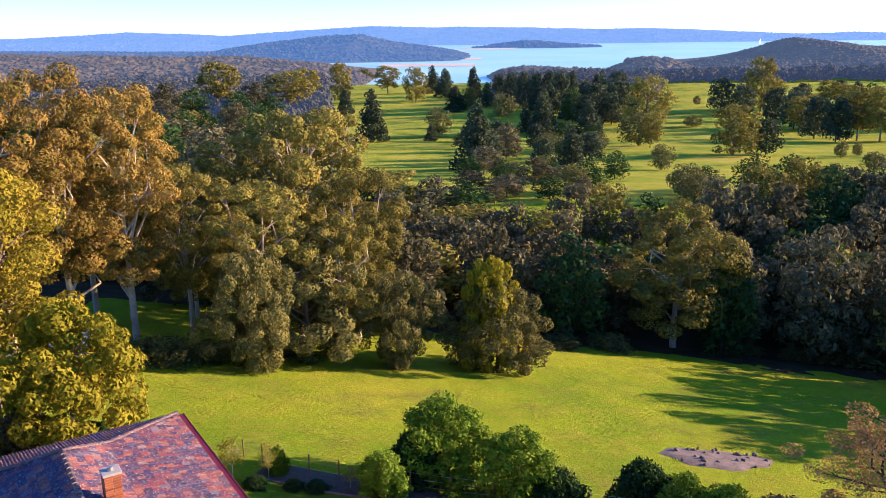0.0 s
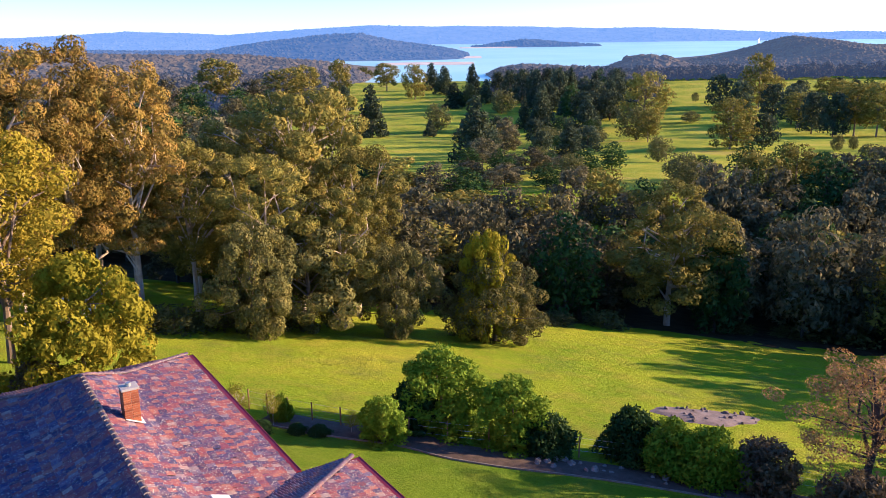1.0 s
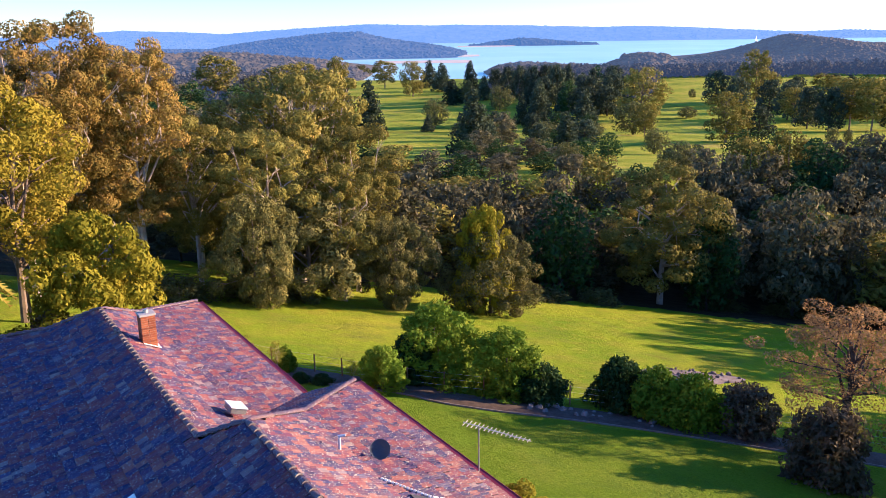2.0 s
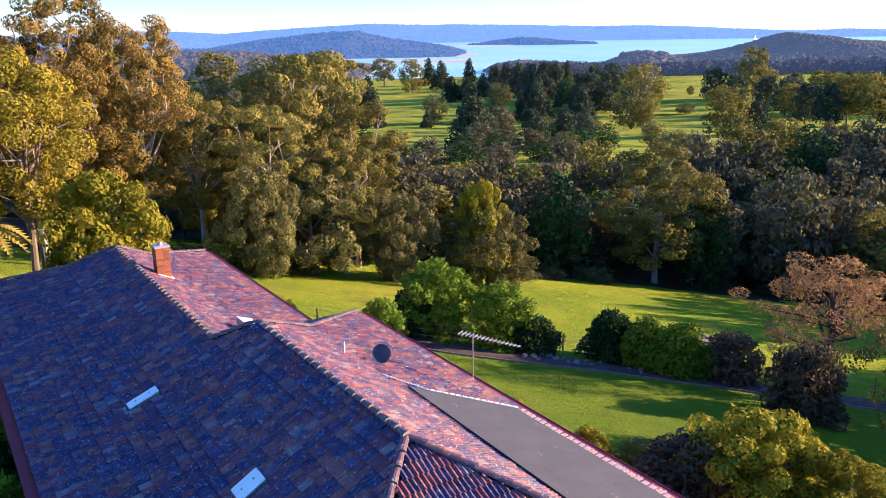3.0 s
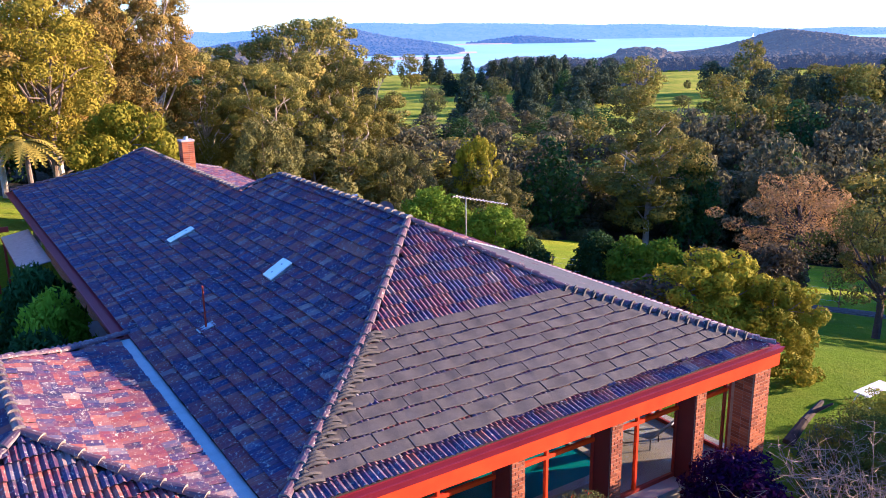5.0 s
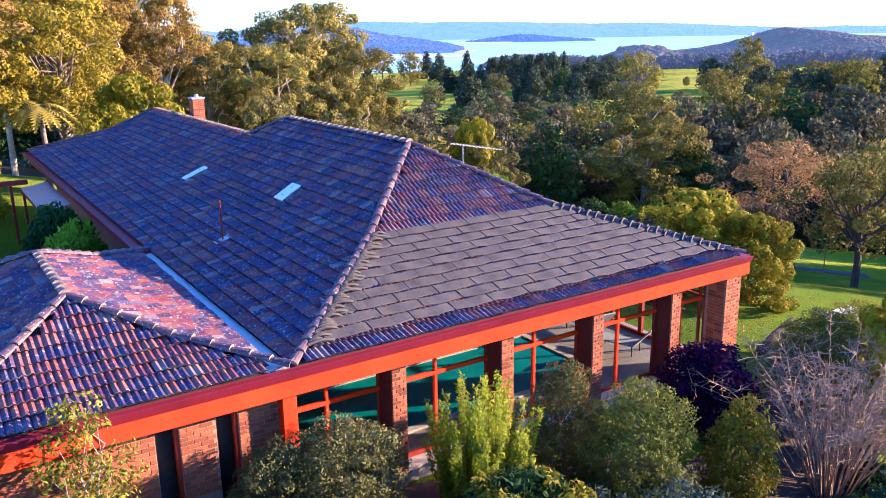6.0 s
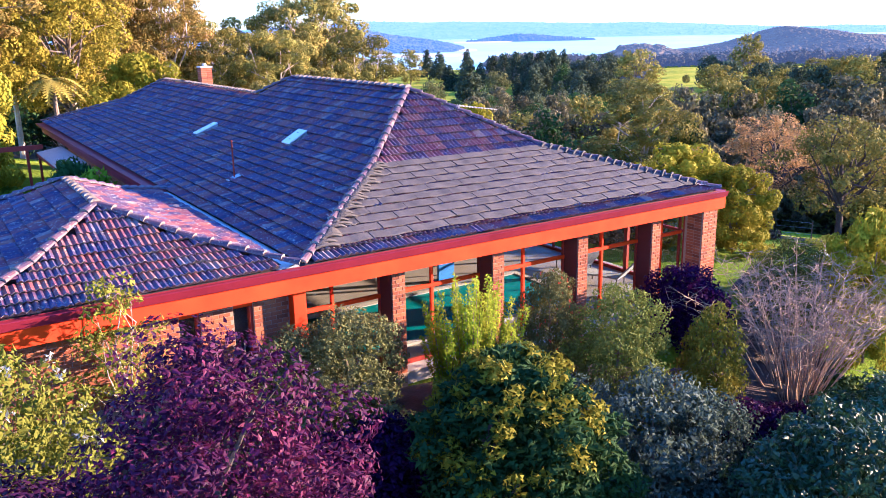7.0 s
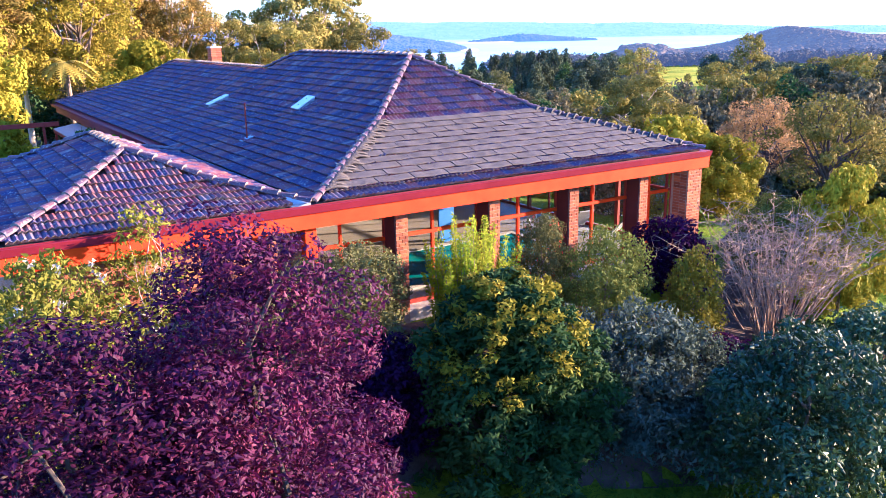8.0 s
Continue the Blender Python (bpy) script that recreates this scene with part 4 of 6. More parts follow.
part("base", one_box(-0.4, -0.22, -0.06, 0.4, 0.22, 0.03, bevel=0.005), FLASHING, hood)



# ---- plants ----
def leaf_cloud(centres, radii, per, size, seed, squash=0.75, aspect=0.75, droop=0.15, inner=0.6, loose=0.45, kite=False):
    """Leaf blades round the given clump centres, scattered through each clump's outer shell; kite: pointed at both ends."""
    rng = np.random.default_rng(seed)
    c = np.repeat(np.asarray(centres, float), per, axis=0)
    r = np.repeat(np.asarray(radii, float), per)
    n = len(c)
    d = rng.normal(size=(n, 3))
    d /= np.linalg.norm(d, axis=1)[:, None]
    k = inner + (1 - inner) * rng.random(n) ** 0.6
    p = c + d * (r * k)[:, None] * (1, 1, squash)
    t = np.cross(d, rng.normal(size=(n, 3))) + d * 0.2 + rng.normal(size=(n, 3)) * 0.5 * loose
    t[:, 2] -= droop
    t /= np.linalg.norm(t, axis=1)[:, None]
    w = np.cross(t, d + rng.normal(size=(n, 3)) * loose)
    w /= np.linalg.norm(w, axis=1)[:, None] + 1e-9
    ln = (size * (0.6 + 0.8 * rng.random(n)))[:, None]
    b = p + t * ln * 0.35
    if kite:
        d /= np.linalg.norm(d, axis=1)[:, None]
        side = w * ln * aspect * 0.62
        v = np.stack((p, b - side - d * ln * 0.08, p + t * ln * 1.2, b + side - d * ln * 0.08), 1)
        return v.reshape(-1, 3), np.arange(n * 4).reshape(-1, 4)
    v = np.stack((p, p + t * ln * 1.15 + w * ln * aspect * 0.3, b - w * ln * aspect), 1)
    return v.reshape(-1, 3), np.arange(n * 3).reshape(-1, 3)


def crown_points(rng, n, h0, h1, r, shape, apart=0.0):
    """Clump centres filling a crown between two heights; shape gives the radius at each height from 0 to 1."""
    out, tries = [], 0
    while len(out) < n:
        tries += 1
        f = rng.random()
        rad = r * shape(f)
        a = rng.random() * 2 * math.pi
        q = math.sqrt(rng.random()) if rng.random() < 0.35 else 0.72 + 0.3 * rng.random()
        lump = 1 + 0.22 * math.sin(3 * a + 5 * f) + 0.12 * math.sin(7 * a + 2)
        c = (rad * q * lump * math.cos(a), rad * q * lump * math.sin(a), h0 + f * (h1 - h0))
        if tries < 40 * n and any((c[0] - o[0]) ** 2 + (c[1] - o[1]) ** 2 + (c[2] - o[2]) ** 2 < apart * apart for o in out):
            continue
        out.append(c)
    return np.array(out)


ROUND = lambda f: math.sqrt(max(0.03, 1 - (2 * f - 0.9) ** 2 * 0.9))
DOME = lambda f: math.sqrt(max(0.04, 1 - f ** 2.4)) * (0.72 + 0.28 * min(1, f * 3))
CONE = lambda f: 1.02 - 0.9 * f
UMBRELLA = lambda f: 0.45 + 0.6 * math.sin(math.pi * min(1, 0.12 + 0.78 * f))
SPREAD = lambda f: 1.0 - 0.78 * f ** 1.7
SKIRT = lambda f: math.sqrt(max(0.03, 1 - f ** 3))


def limbs(seed, h, r, tops, trunk_r, fork=0.42, n=9, lean=0.04):
    """A tapered trunk in three bent lengths and limbs out to some of the clumps."""
    rng = random.Random(seed)
    bm = bmesh.new()
    pts = [Vector((0, 0, -0.4))]
    for k in range(1, 5):
        z = h * 0.86 * k / 4
        pts.append(Vector((rng.uniform(-1, 1) * lean * z, rng.uniform(-1, 1) * lean * z, z)))
    for i in range(4):
        tube(bm, pts[i], pts[i + 1], trunk_r * (1 - 0.21 * i), trunk_r * (0.79 - 0.21 * i), 8)
    idx = list(range(len(tops)))
    rng.shuffle(idx)
    for j in idx[:n]:
        t = Vector(tops[j])
        z = max(h * 0.18, min(t.z - 0.12 * h, h * rng.uniform(fork - 0.15, fork + 0.25)))
        f = min(z / (h * 0.86) * 4, 3.99)
        b2 = pts[int(f)].lerp(pts[int(f) + 1], f - int(f))
        m = b2.lerp(t, 0.5) + Vector((rng.uniform(-1, 1), rng.uniform(-1, 1), rng.uniform(-0.2, 0.9))) * 0.09 * h
        tube(bm, b2, m, trunk_r * 0.38, trunk_r * 0.24, 6)
        tube(bm, m, t, trunk_r * 0.24, trunk_r * 0.07, 5)
        for _ in range(2):
            e = t + Vector((rng.uniform(-1, 1), rng.uniform(-1, 1), rng.uniform(-0.3, 0.8))) * 0.16 * r
            tube(bm, m.lerp(t, 0.6), e, trunk_r * 0.11, trunk_r * 0.04, 4)
    return bm


# kind: name, label, category, height, radius, crown from, shape, clumps, clump radius, leaves each, leaf size, leaf, bark, trunk radius, limbs
KINDS = {
    "gum": ("eucalyptus_tree", "tall eucalyptus with olive crown and pale forked trunk", 20, 5.5, 0.30, UMBRELLA, 84, 1.15, 400, 0.185, EUC, PALE_BARK, 0.34, 16),
    "gum_b": ("eucalyptus_tree", "broad eucalyptus with layered olive-green foliage", 18, 7.0, 0.22, DOME, 66, 1.4, 380, 0.24, EUC, PALE_BARK, 0.36, 18),
    "gold": ("eucalyptus_tree", "tall eucalyptus glowing gold with pale trunk", 22, 5.0, 0.30, UMBRELLA, 84, 1.15, 420, 0.185, EUC_GOLD, PALE_BARK, 0.34, 18),
    "umbrella": ("eucalyptus_tree", "tall eucalyptus with flat-topped open crown on pale limbs", 20, 7.0, 0.68, UMBRELLA, 58, 1.25, 360, 0.23, EUC, PALE_BARK, 0.34, 34),
    "yellow_gum": ("wattle_tree", "tall yellow-leaved tree with bare forking limbs", 15, 5.0, 0.30, DOME, 70, 1.05, 360, 0.18, YELLOW_GUM, BARK, 0.26, 34),
    "grey": ("gum_tree", "round grey-green gum tree at the paddock edge", 11, 6.0, 0.06, ROUND, 78, 1.15, 380, 0.20, GREY_OLIVE, BARK, 0.26, 12),
    "wood": ("grey_gum", "grey-green gum tree on the gully slope", 15, 5.2, 0.18, DOME, 42, 1.5, 80, 0.52, EUC_GREY, DARK_BARK, 0.24, 7),
    "wood_b": ("brown_gum", "brown-green gum tree on the gully slope", 16, 4.6, 0.25, UMBRELLA, 40, 1.5, 80, 0.52, EUC, BARK, 0.24, 8),
    "wood_dark": ("woodland_tree", "dark green woodland tree in shade", 14, 4.8, 0.12, DOME, 36, 1.55, 64, 0.54, DEEP, DARK_BARK, 0.24, 6),
    "pine": ("pine_tree", "dense dark green conical pine", 14, 4.6, 0.05, CONE, 80, 1.05, 48, 0.55, PINE, DARK_BARK, 0.25, 6),
    "pine_b": ("pine_tree", "broad dark green pine on the far rise", 13, 5.6, 0.12, DOME, 50, 1.5, 42, 0.68, PINE, DARK_BARK, 0.28, 6),
    "far_gum": ("eucalyptus_tree", "big spreading eucalyptus standing in the far paddock", 20, 9.0, 0.10, DOME, 52, 2.0, 80, 0.7, EUC, BARK, 0.4, 14),
    "bronze": ("bronze_tree", "small tree with thin bronze-orange crown and bare limbs", 8, 3.4, 0.38, DOME, 64, 0.58, 220, 0.085, BROWN_LEAF, DARK_BARK, 0.20, 20),
    "wattle": ("wattle_tree", "bushy yellow-green wattle tree", 9, 4.6, 0.04, SKIRT, 90, 0.9, 260, 0.23, WATTLE, BARK, 0.16, 8),
    "field": ("field_tree", "round green tree standing in pasture", 9, 4.6, 0.14, ROUND, 40, 1.35, 70, 0.42, OLIVE, DARK_BARK, 0.22, 6),
    "lawn_tree": ("lawn_tree", "spreading dark-trunked tree on the lawn", 6, 3.5, 0.36, DOME, 62, 0.55, 170, 0.10, EUC, DARK_BARK, 0.2, 26),
    "lime": ("young_tree", "bushy young tree with fresh bright green leaves", 5, 2.3, 0.02, SKIRT, 110, 0.48, 140, 0.17, LIME, BARK, 0.08, 6),
    "hedge": ("shrub", "rounded dark green hedge shrub on the lawn edge", 3, 1.7, 0.0, SKIRT, 90, 0.44, 90, 0.19, DEEP, BARK, 0.07, 4),
    "hedge_lime": ("shrub", "rounded mid-green hedge shrub on the lawn edge", 3, 1.7, 0.0, SKIRT, 90, 0.44, 90, 0.19, LIME, BARK, 0.07, 4),
    "hedge_brown": ("shrub", "open brownish shrub beside the lawn", 3, 1.5, 0.05, SKIRT, 80, 0.4, 90, 0.17, DUSK, DARK_BARK, 0.08, 8),
    "olive": ("shrub", "loose olive-green shrub against the house", 3.4, 1.5, 0.0, SKIRT, 170, 0.27, 150, 0.065, OLIVE, BARK, 0.06, 8),
    "tall_green": ("shrub", "large dark green shrub with yellow new growth", 4.8, 1.8, 0.0, SKIRT, 240, 0.28, 120, 0.115, DEEP, BARK, 0.08, 6),
    "fine": ("shrub", "fine-leaved bright green shrub beside the windows", 3.2, 1.4, 0.0, SKIRT, 190, 0.27, 120, 0.06, FINE_LEAF, BARK, 0.06, 6),
    "sage": ("shrub", "blue-grey leafy shrub in the front garden", 2.9, 1.5, 0.0, SKIRT, 170, 0.30, 75, 0.085, SAGE, BARK, 0.06, 6),
    "gloss": ("shrub", "spreading glossy-leaved camellia bush", 3.4, 2.0, 0.20, SKIRT, 190, 0.3, 110, 0.095, GLOSSY, BARK, 0.08, 8),
    "yellow": ("shrub", "upright yellow-green shrub in the garden", 2.6, 1.0, 0.0, SKIRT, 110, 0.26, 80, 0.08, YELLOW_SHRUB, BARK, 0.05, 4),
    "purple": ("shrub", "low dark purple-leaved shrub", 2.4, 1.3, 0.0, SKIRT, 130, 0.3, 80, 0.10, DARK_PLUM, DARK_BARK, 0.06, 5),
    "plum": ("plum_tree", "purple-leaved plum tree in full leaf", 7.0, 2.2, 0.05, SPREAD, 190, 0.46, 520, 0.056, PLUM, DARK_BARK, 0.14, 30),
    "pale": ("shrub", "pale yellow-green leafy shrub by the brick wall", 3.6, 1.5, 0.0, SKIRT, 170, 0.28, 110, 0.07, PALE_LEAF, BARK, 0.06, 6),
    "sapling": ("sapling", "slender pale-leaved sapling with a thin bare stem", 3.7, 0.8, 0.42, DOME, 34, 0.26, 70, 0.07, PALE_LEAF, PALE_BARK, 0.035, 16),
    "scrub": ("shrub", "low scrub under the trees", 2.2, 1.6, 0.0, SKIRT, 45, 0.45, 36, 0.2, OLIVE, BARK, 0.05, 3),
}
CATEGORY = {"sapling": "tree", "gum_tree": "tree", "grey_gum": "tree", "brown_gum": "tree", "woodland_tree": "tree", "field_tree": "tree", "young_tree": "tree", "lawn_tree": "tree"}
PROTO = {}


def grow(kind, x, y, h, r, turn=None, z=None, label="", group="", sink=0.05):
    """A plant of a kind, scaled to height h and radius r; later ones copy the first."""
    name, text, h0, r0, low, shape, n, cr, per, size, leaf, bark, tr, nl = KINDS[kind]
    turn = random.uniform(0, 360) if turn is None else turn
    z = ground_z(x, y) - sink if z is None else z
    m = Matrix.LocRotScale((x, y, z), Euler((0, 0, radians(turn))), (r / r0, r / r0, h / h0))
    if kind in PROTO:
        ob = copy_thing(PROTO[kind], m)
        ob.scale = (r / r0, r / r0, h / h0)
        ob.location, ob.rotation_euler = (x, y, z), (0, 0, radians(turn))
    else:
        cat = CATEGORY.get(name, "shrub" if name == "shrub" else "tree")
        ob = thing(name, text, cat, group)
        seed = list(KINDS).index(kind) + 11
        rng = random.Random(seed)
        pts = crown_points(rng, n, max(low * h0, 0.25 * cr), h0 - cr * 0.55, r0 - cr * 0.6, shape, cr * 1.05)
        radii = [cr * rng.uniform(0.65, 1.25) for _ in pts]
        part("trunk", limbs(seed, h0, r0, pts, tr, n=nl), bark, ob)
        v, f = leaf_cloud(pts, radii, per, size, seed, squash=0.62 if bark is PALE_BARK else 0.75, aspect=0.75 if h0 > 5.5 and kind != "plum" else 0.5, inner=0.75 if h0 > 7.5 else 0.6, loose=0.26 if h0 > 7.5 else 0.42, kite=h0 <= 7.5)
        mesh_part("crown", v, f, leaf, ob)
        ob.matrix_basis = m
        PROTO[kind] = ob
    return tagged(ob, label, group=group)


# paddock edge and the eucalypt stand
grow("grey", 26.1, 60.6, 9.8, 6.2, 20)
grow("grey", 41.9, 54.1, 8.5, 5.0, 140, label="dense bushy tree with brownish lower skirts on the paddock")
grow("wattle", 41.4, 54.6, 10.8, 2.9, 50, label="bright green tree top rising from a bushy clump")
grow("gum_b", 72.8, 60.3, 18.4, 8.3, 80)
grow("scrub", 91.4, 49.3, 4.0, 4.6)
STAND = [("gold", 8.3, 65.2, 22.7, 4.6), ("gold", 13.0, 66.4, 21.7, 4.4), ("gold", 3.5, 60.0, 21.0, 4.5), ("gum", 18.5, 69.0, 16.3, 4.2), ("gum_b", 28.2, 67.1, 17.0, 5.6), ("gum", 34.0, 66.5, 17.5, 5.0), ("umbrella", 32.3, 77.5, 23.1, 8.2), ("umbrella", 26.0, 78.2, 17.5, 4.2), ("gold", 15.3, 78.3, 22.6, 5.0),
         ("gum_b", 29.5, 60.5, 13.5, 4.6), ("gum", 23.0, 62.0, 15.5, 4.6), ("grey", 20.0, 58.0, 10.0, 4.0), ("gum", 0.0, 70.0, 22.0, 5.0), ("gold", -6.0, 66.0, 21.0, 5.0), ("gum", -3.0, 75.0, 23.0, 5.5),
         ("gum_b", 36.5, 76.0, 16.0, 4.2), ("gum", 12.0, 78.0, 20.0, 5.5), ("gum_b", 22.0, 80.0, 14.5, 5.0), ("grey", 33.0, 57.0, 9.0, 3.6), ("wood", 40.0, 68.0, 11.5, 4.5)]
for k, x, y, h, r in STAND:
    grow(k, x, y, h, r, group="eucalypt stand")
grow("wattle", 4.6, 41.9, 8.4, 3.7, label="bushy yellow-green wattle tree behind the house")
grow("yellow_gum", 1.6, 50.5, 15.4, 5.2)
grow("yellow_gum", -5.5, 47.0, 14.6, 4.8)
grow("gold", -7.0, 41.0, 15.5, 4.6)
grow("gum_b", -12.0, 52.0, 17.0, 6.0)
grow("wattle", -7.5, 34.0, 8.0, 3.6)
grow("wattle", -14.0, 36.0, 9.0, 4.5)
for x, y in ((14, 60), (17, 61), (21, 62), (11, 61), (24, 63), (50, 60), (56, 62), (62, 60), (80, 56), (86, 52)):
    grow("scrub", x, y, random.uniform(1.2, 2.4), random.uniform(1.8, 2.8))

# woods in the gully
rng = random.Random(5)
taken = [(x, y) for _, x, y, _, _ in STAND] + [(72.8, 60.3)]
count = 0
while count < 165:
    s, u = rng.uniform(82, 142), rng.uniform(-62, 118)
    edge = 84 + 0.05 * u + (14 if u < -30 else 0)
    top = 128 + (14 if u < 10 else 0) + (8 if u > 45 else 0)
    if s < edge or s > top:
        continue
    x, y = at(s, u)
    if any((x - a) ** 2 + (y - b2) ** 2 < 21 for a, b2 in taken):
        continue
    taken.append((x, y))
    kind = rng.choice(("wood", "wood", "wood_b", "wood", "wood_dark", "wood"))
    h = rng.uniform(9.5, 14.5) * (0.74 if s > 116 and u < 20 else 1.0) + (2.5 if u > 35 else 0.0)
    grow(kind, x, y, h, rng.uniform(3.8, 5.6), rng.uniform(0, 360), group="gully woods")
    count += 1
# out-of-view woods added along the right of the paddock to shade it
for i in range(40):
    s, u = rng.uniform(40, 100), rng.uniform(80, 130)
    x, y = at(s, u)
    if any((x - a) ** 2 + (y - b2) ** 2 < 25 for a, b2 in taken):
        continue
    taken.append((x, y))
    grow(rng.choice(("wood", "wood_b", "gum_b")), x, y, rng.uniform(12, 18), rng.uniform(4.5, 6.5), group="gully woods")

for s, u in ((56, 66), (60, 74), (63, 64), (67, 72), (70, 63), (73, 76), (76, 66), (79, 74), (82, 66), (65, 84), (72, 88), (80, 84), (58, 82)):
    grow(rng.choice(("wood", "wood_b")), *at(s, u), rng.uniform(15, 18), rng.uniform(5, 6), group="gully woods")
# unseen eastern trees, added only to cast shade over the lawn
for s, u in ((12, 44), (16, 43), (19, 46), (23, 41), (26, 43), (30, 41), (33, 44), (37, 42), (40, 46), (10, 40), (14, 41)):
    grow("wood_dark", *at(s, u), rng.uniform(9.5, 11.5) * (0.95 if s > 24 else 0.7), rng.uniform(4.5, 5.5) * (1.0 if s > 24 else 0.8), group="eastern trees")
# more unseen trees, blocking low sun from the paddock edge and gully
for i in range(22):
    grow("wood_dark", *at(62 + 1.9 * i + rng.uniform(-2, 2), rng.uniform(72, 100)), rng.uniform(12, 15), rng.uniform(4.8, 6.0), group="gully woods")
# unseen as well, filling gaps in the lawn's shade
for s, u in ((17, 40), (21, 36), (24, 44), (28, 38), (31, 45), (34, 40), (14, 47), (20, 50)):
    grow(rng.choice(("wood", "wood_b")), *at(s, u), rng.uniform(10, 12) * (0.9 if s > 24 else 0.7), rng.uniform(4.5, 5.5) * (1.0 if s > 24 else 0.8), group="eastern trees")

# the valley beyond: field trees and pines on the open pasture
NEAR_INLET = [("pine", 197.2, 369.6, 27.1, 8.7), ("pine", 159.4, 330.4, 15.6, 4.8), ("far_gum", 310.3, 638.6, 34.6, 11.6), ("pine", 265.4, 538.4, 19.2, 7.0), ("wood_dark", 302.7, 665.6, 13.9, 6.9), ("field", 538.6, 1032.0, 23.8, 13.4), ("wood_b", 391.7, 702.3, 26.8, 12.0), ("far_gum", 365.1, 605.3, 30.7, 11.6), ("pine", 429.9, 680.9, 26.9, 9.9), ("pine", 413.9, 634.2, 25.8, 10.4), ("pine", 333.9, 497.9, 18.8, 9.1), ("field", 239.5, 373.8, 16.3, 7.1), ("pine", 225.7, 358.9, 8.9, 3.8), ("pine", 152.7, 213.9, 21.9, 7.4), ("pine", 419.1, 596.4, 28.5, 8.5)]
PINE_BELT = [("field", 338.3, 446.3, 16.8, 8.8), ("pine", 288.8, 359.5, 17.2, 4.8), ("pine", 371.4, 510.4, 18.9, 6.9), ("pine_b", 385.5, 513.4, 24.7, 7.5), ("pine_b", 385.6, 498.4, 26.4, 7.8), ("pine_b", 381.9, 479.2, 28.3, 7.5), ("pine_b", 384.9, 468.4, 28.4, 7.9), ("pine_b", 393.1, 464.1, 29.3, 7.9), ("pine_b", 385.6, 442.8, 31.2, 8.0), ("pine", 397.6, 443.3, 29.9, 7.3), ("pine", 289.5, 347.1, 23.0, 7.5), ("pine", 298.6, 319.4, 20.5, 9.0), ("pine", 181.6, 200.9, 13.5, 4.9), ("pine_b", 444.4, 463.8, 18.0, 11.3), ("field", 345.9, 496.3, 18.1, 6.2)]
OPEN_FIELD = [("far_gum", 350.9, 328.4, 30.5, 14.8), ("field", 267.3, 253.2, 15.3, 9.5), ("field", 185.5, 165.5, 8.2, 3.9), ("wood_dark", 145.2, 144.0, 7.1, 3.8), ("far_gum", 252.6, 192.2, 19.5, 10.4), ("pine_b", 267.3, 188.7, 13.9, 5.7), ("pine_b", 482.1, 381.4, 24.1, 10.4), ("far_gum", 500.2, 362.6, 38.7, 12.7), ("pine_b", 465.3, 351.2, 22.0, 9.8), ("pine_b", 450.5, 315.5, 21.9, 9.5), ("pine_b", 419.9, 281.2, 22.0, 8.7), ("field", 376.9, 316.9, 7.1, 5.9), ("field", 505.8, 423.1, 7.6, 3.0), ("pine_b", 316.7, 334.5, 9.1, 6.3), ("pine_b", 209.9, 305.9, 7.0, 5.2)]
EAST_FIELD = [("pine_b", 384.7, 245.3, 22.2, 8.1), ("pine_b", 370.4, 224.8, 22.0, 8.1), ("wood_b", 383.8, 222.1, 25.7, 9.3), ("wood_b", 380.9, 209.3, 26.0, 9.0), ("field", 278.8, 165.9, 6.6, 2.4), ("field", 289.6, 166.3, 5.4, 1.9), ("field", 240.7, 132.1, 6.0, 3.9), ("wood_dark", 138.7, 99.2, 8.9, 4.1), ("wood_dark", 144.8, 95.6, 8.8, 3.5), ("wood_dark", 146.6, 86.8, 6.7, 3.5), ("wood_dark", 152.3, 83.2, 6.2, 3.9), ("pine_b", 692.0, 422.7, 12.5, 8.0), ("wood_dark", 156.7, 78.5, 6.7, 4.3), ("pine_b", 393.0, 205.5, 22.3, 9.1), ("wood_b", 256.1, 236.0, 13.9, 4.7)]
WEST_WOOD = [("wood_dark", 96.8, 350.7, 18.6, 7.3), ("wood_dark", 100.4, 329.1, 18.0, 6.9), ("wood_b", 194.3, 601.7, 38.4, 15.1), ("wood_b", 229.1, 556.2, 31.7, 16.3), ("wood_b", 265.3, 604.0, 30.7, 10.7), ("wood", 194.2, 527.5, 25.5, 12.8), ("wood", 141.7, 547.0, 26.9, 12.6), ("wood", 134.2, 591.7, 26.5, 12.6), ("wood_dark", 170.1, 492.4, 21.8, 10.5), ("wood_dark", 146.7, 507.4, 23.6, 10.5), ("wood", 109.2, 552.2, 24.4, 11.6), ("wood_dark", 183.2, 474.0, 20.7, 9.6)]
for k, x, y, h, r in NEAR_INLET + PINE_BELT + OPEN_FIELD + EAST_FIELD + WEST_WOOD:
    grow(k, x, y, h, r, group="valley trees")
    taken.append((x, y))


def scatter(n, s0, s1, u0, u1, kinds, h, r, gap, group, ok=lambda s, u: True):
    k = tries = 0
    while k < n and tries < n * 60:
        tries += 1
        s, u = rng.uniform(s0, s1), rng.uniform(u0, u1)
        x, y = at(s, u)
        if not ok(s, u) or any((x - a) ** 2 + (y - b2) ** 2 < gap * gap for a, b2 in taken):
            continue
        taken.append((x, y))
        grow(rng.choice(kinds), x, y, rng.uniform(*h), rng.uniform(*r), rng.uniform(0, 360), group=group)
        k += 1


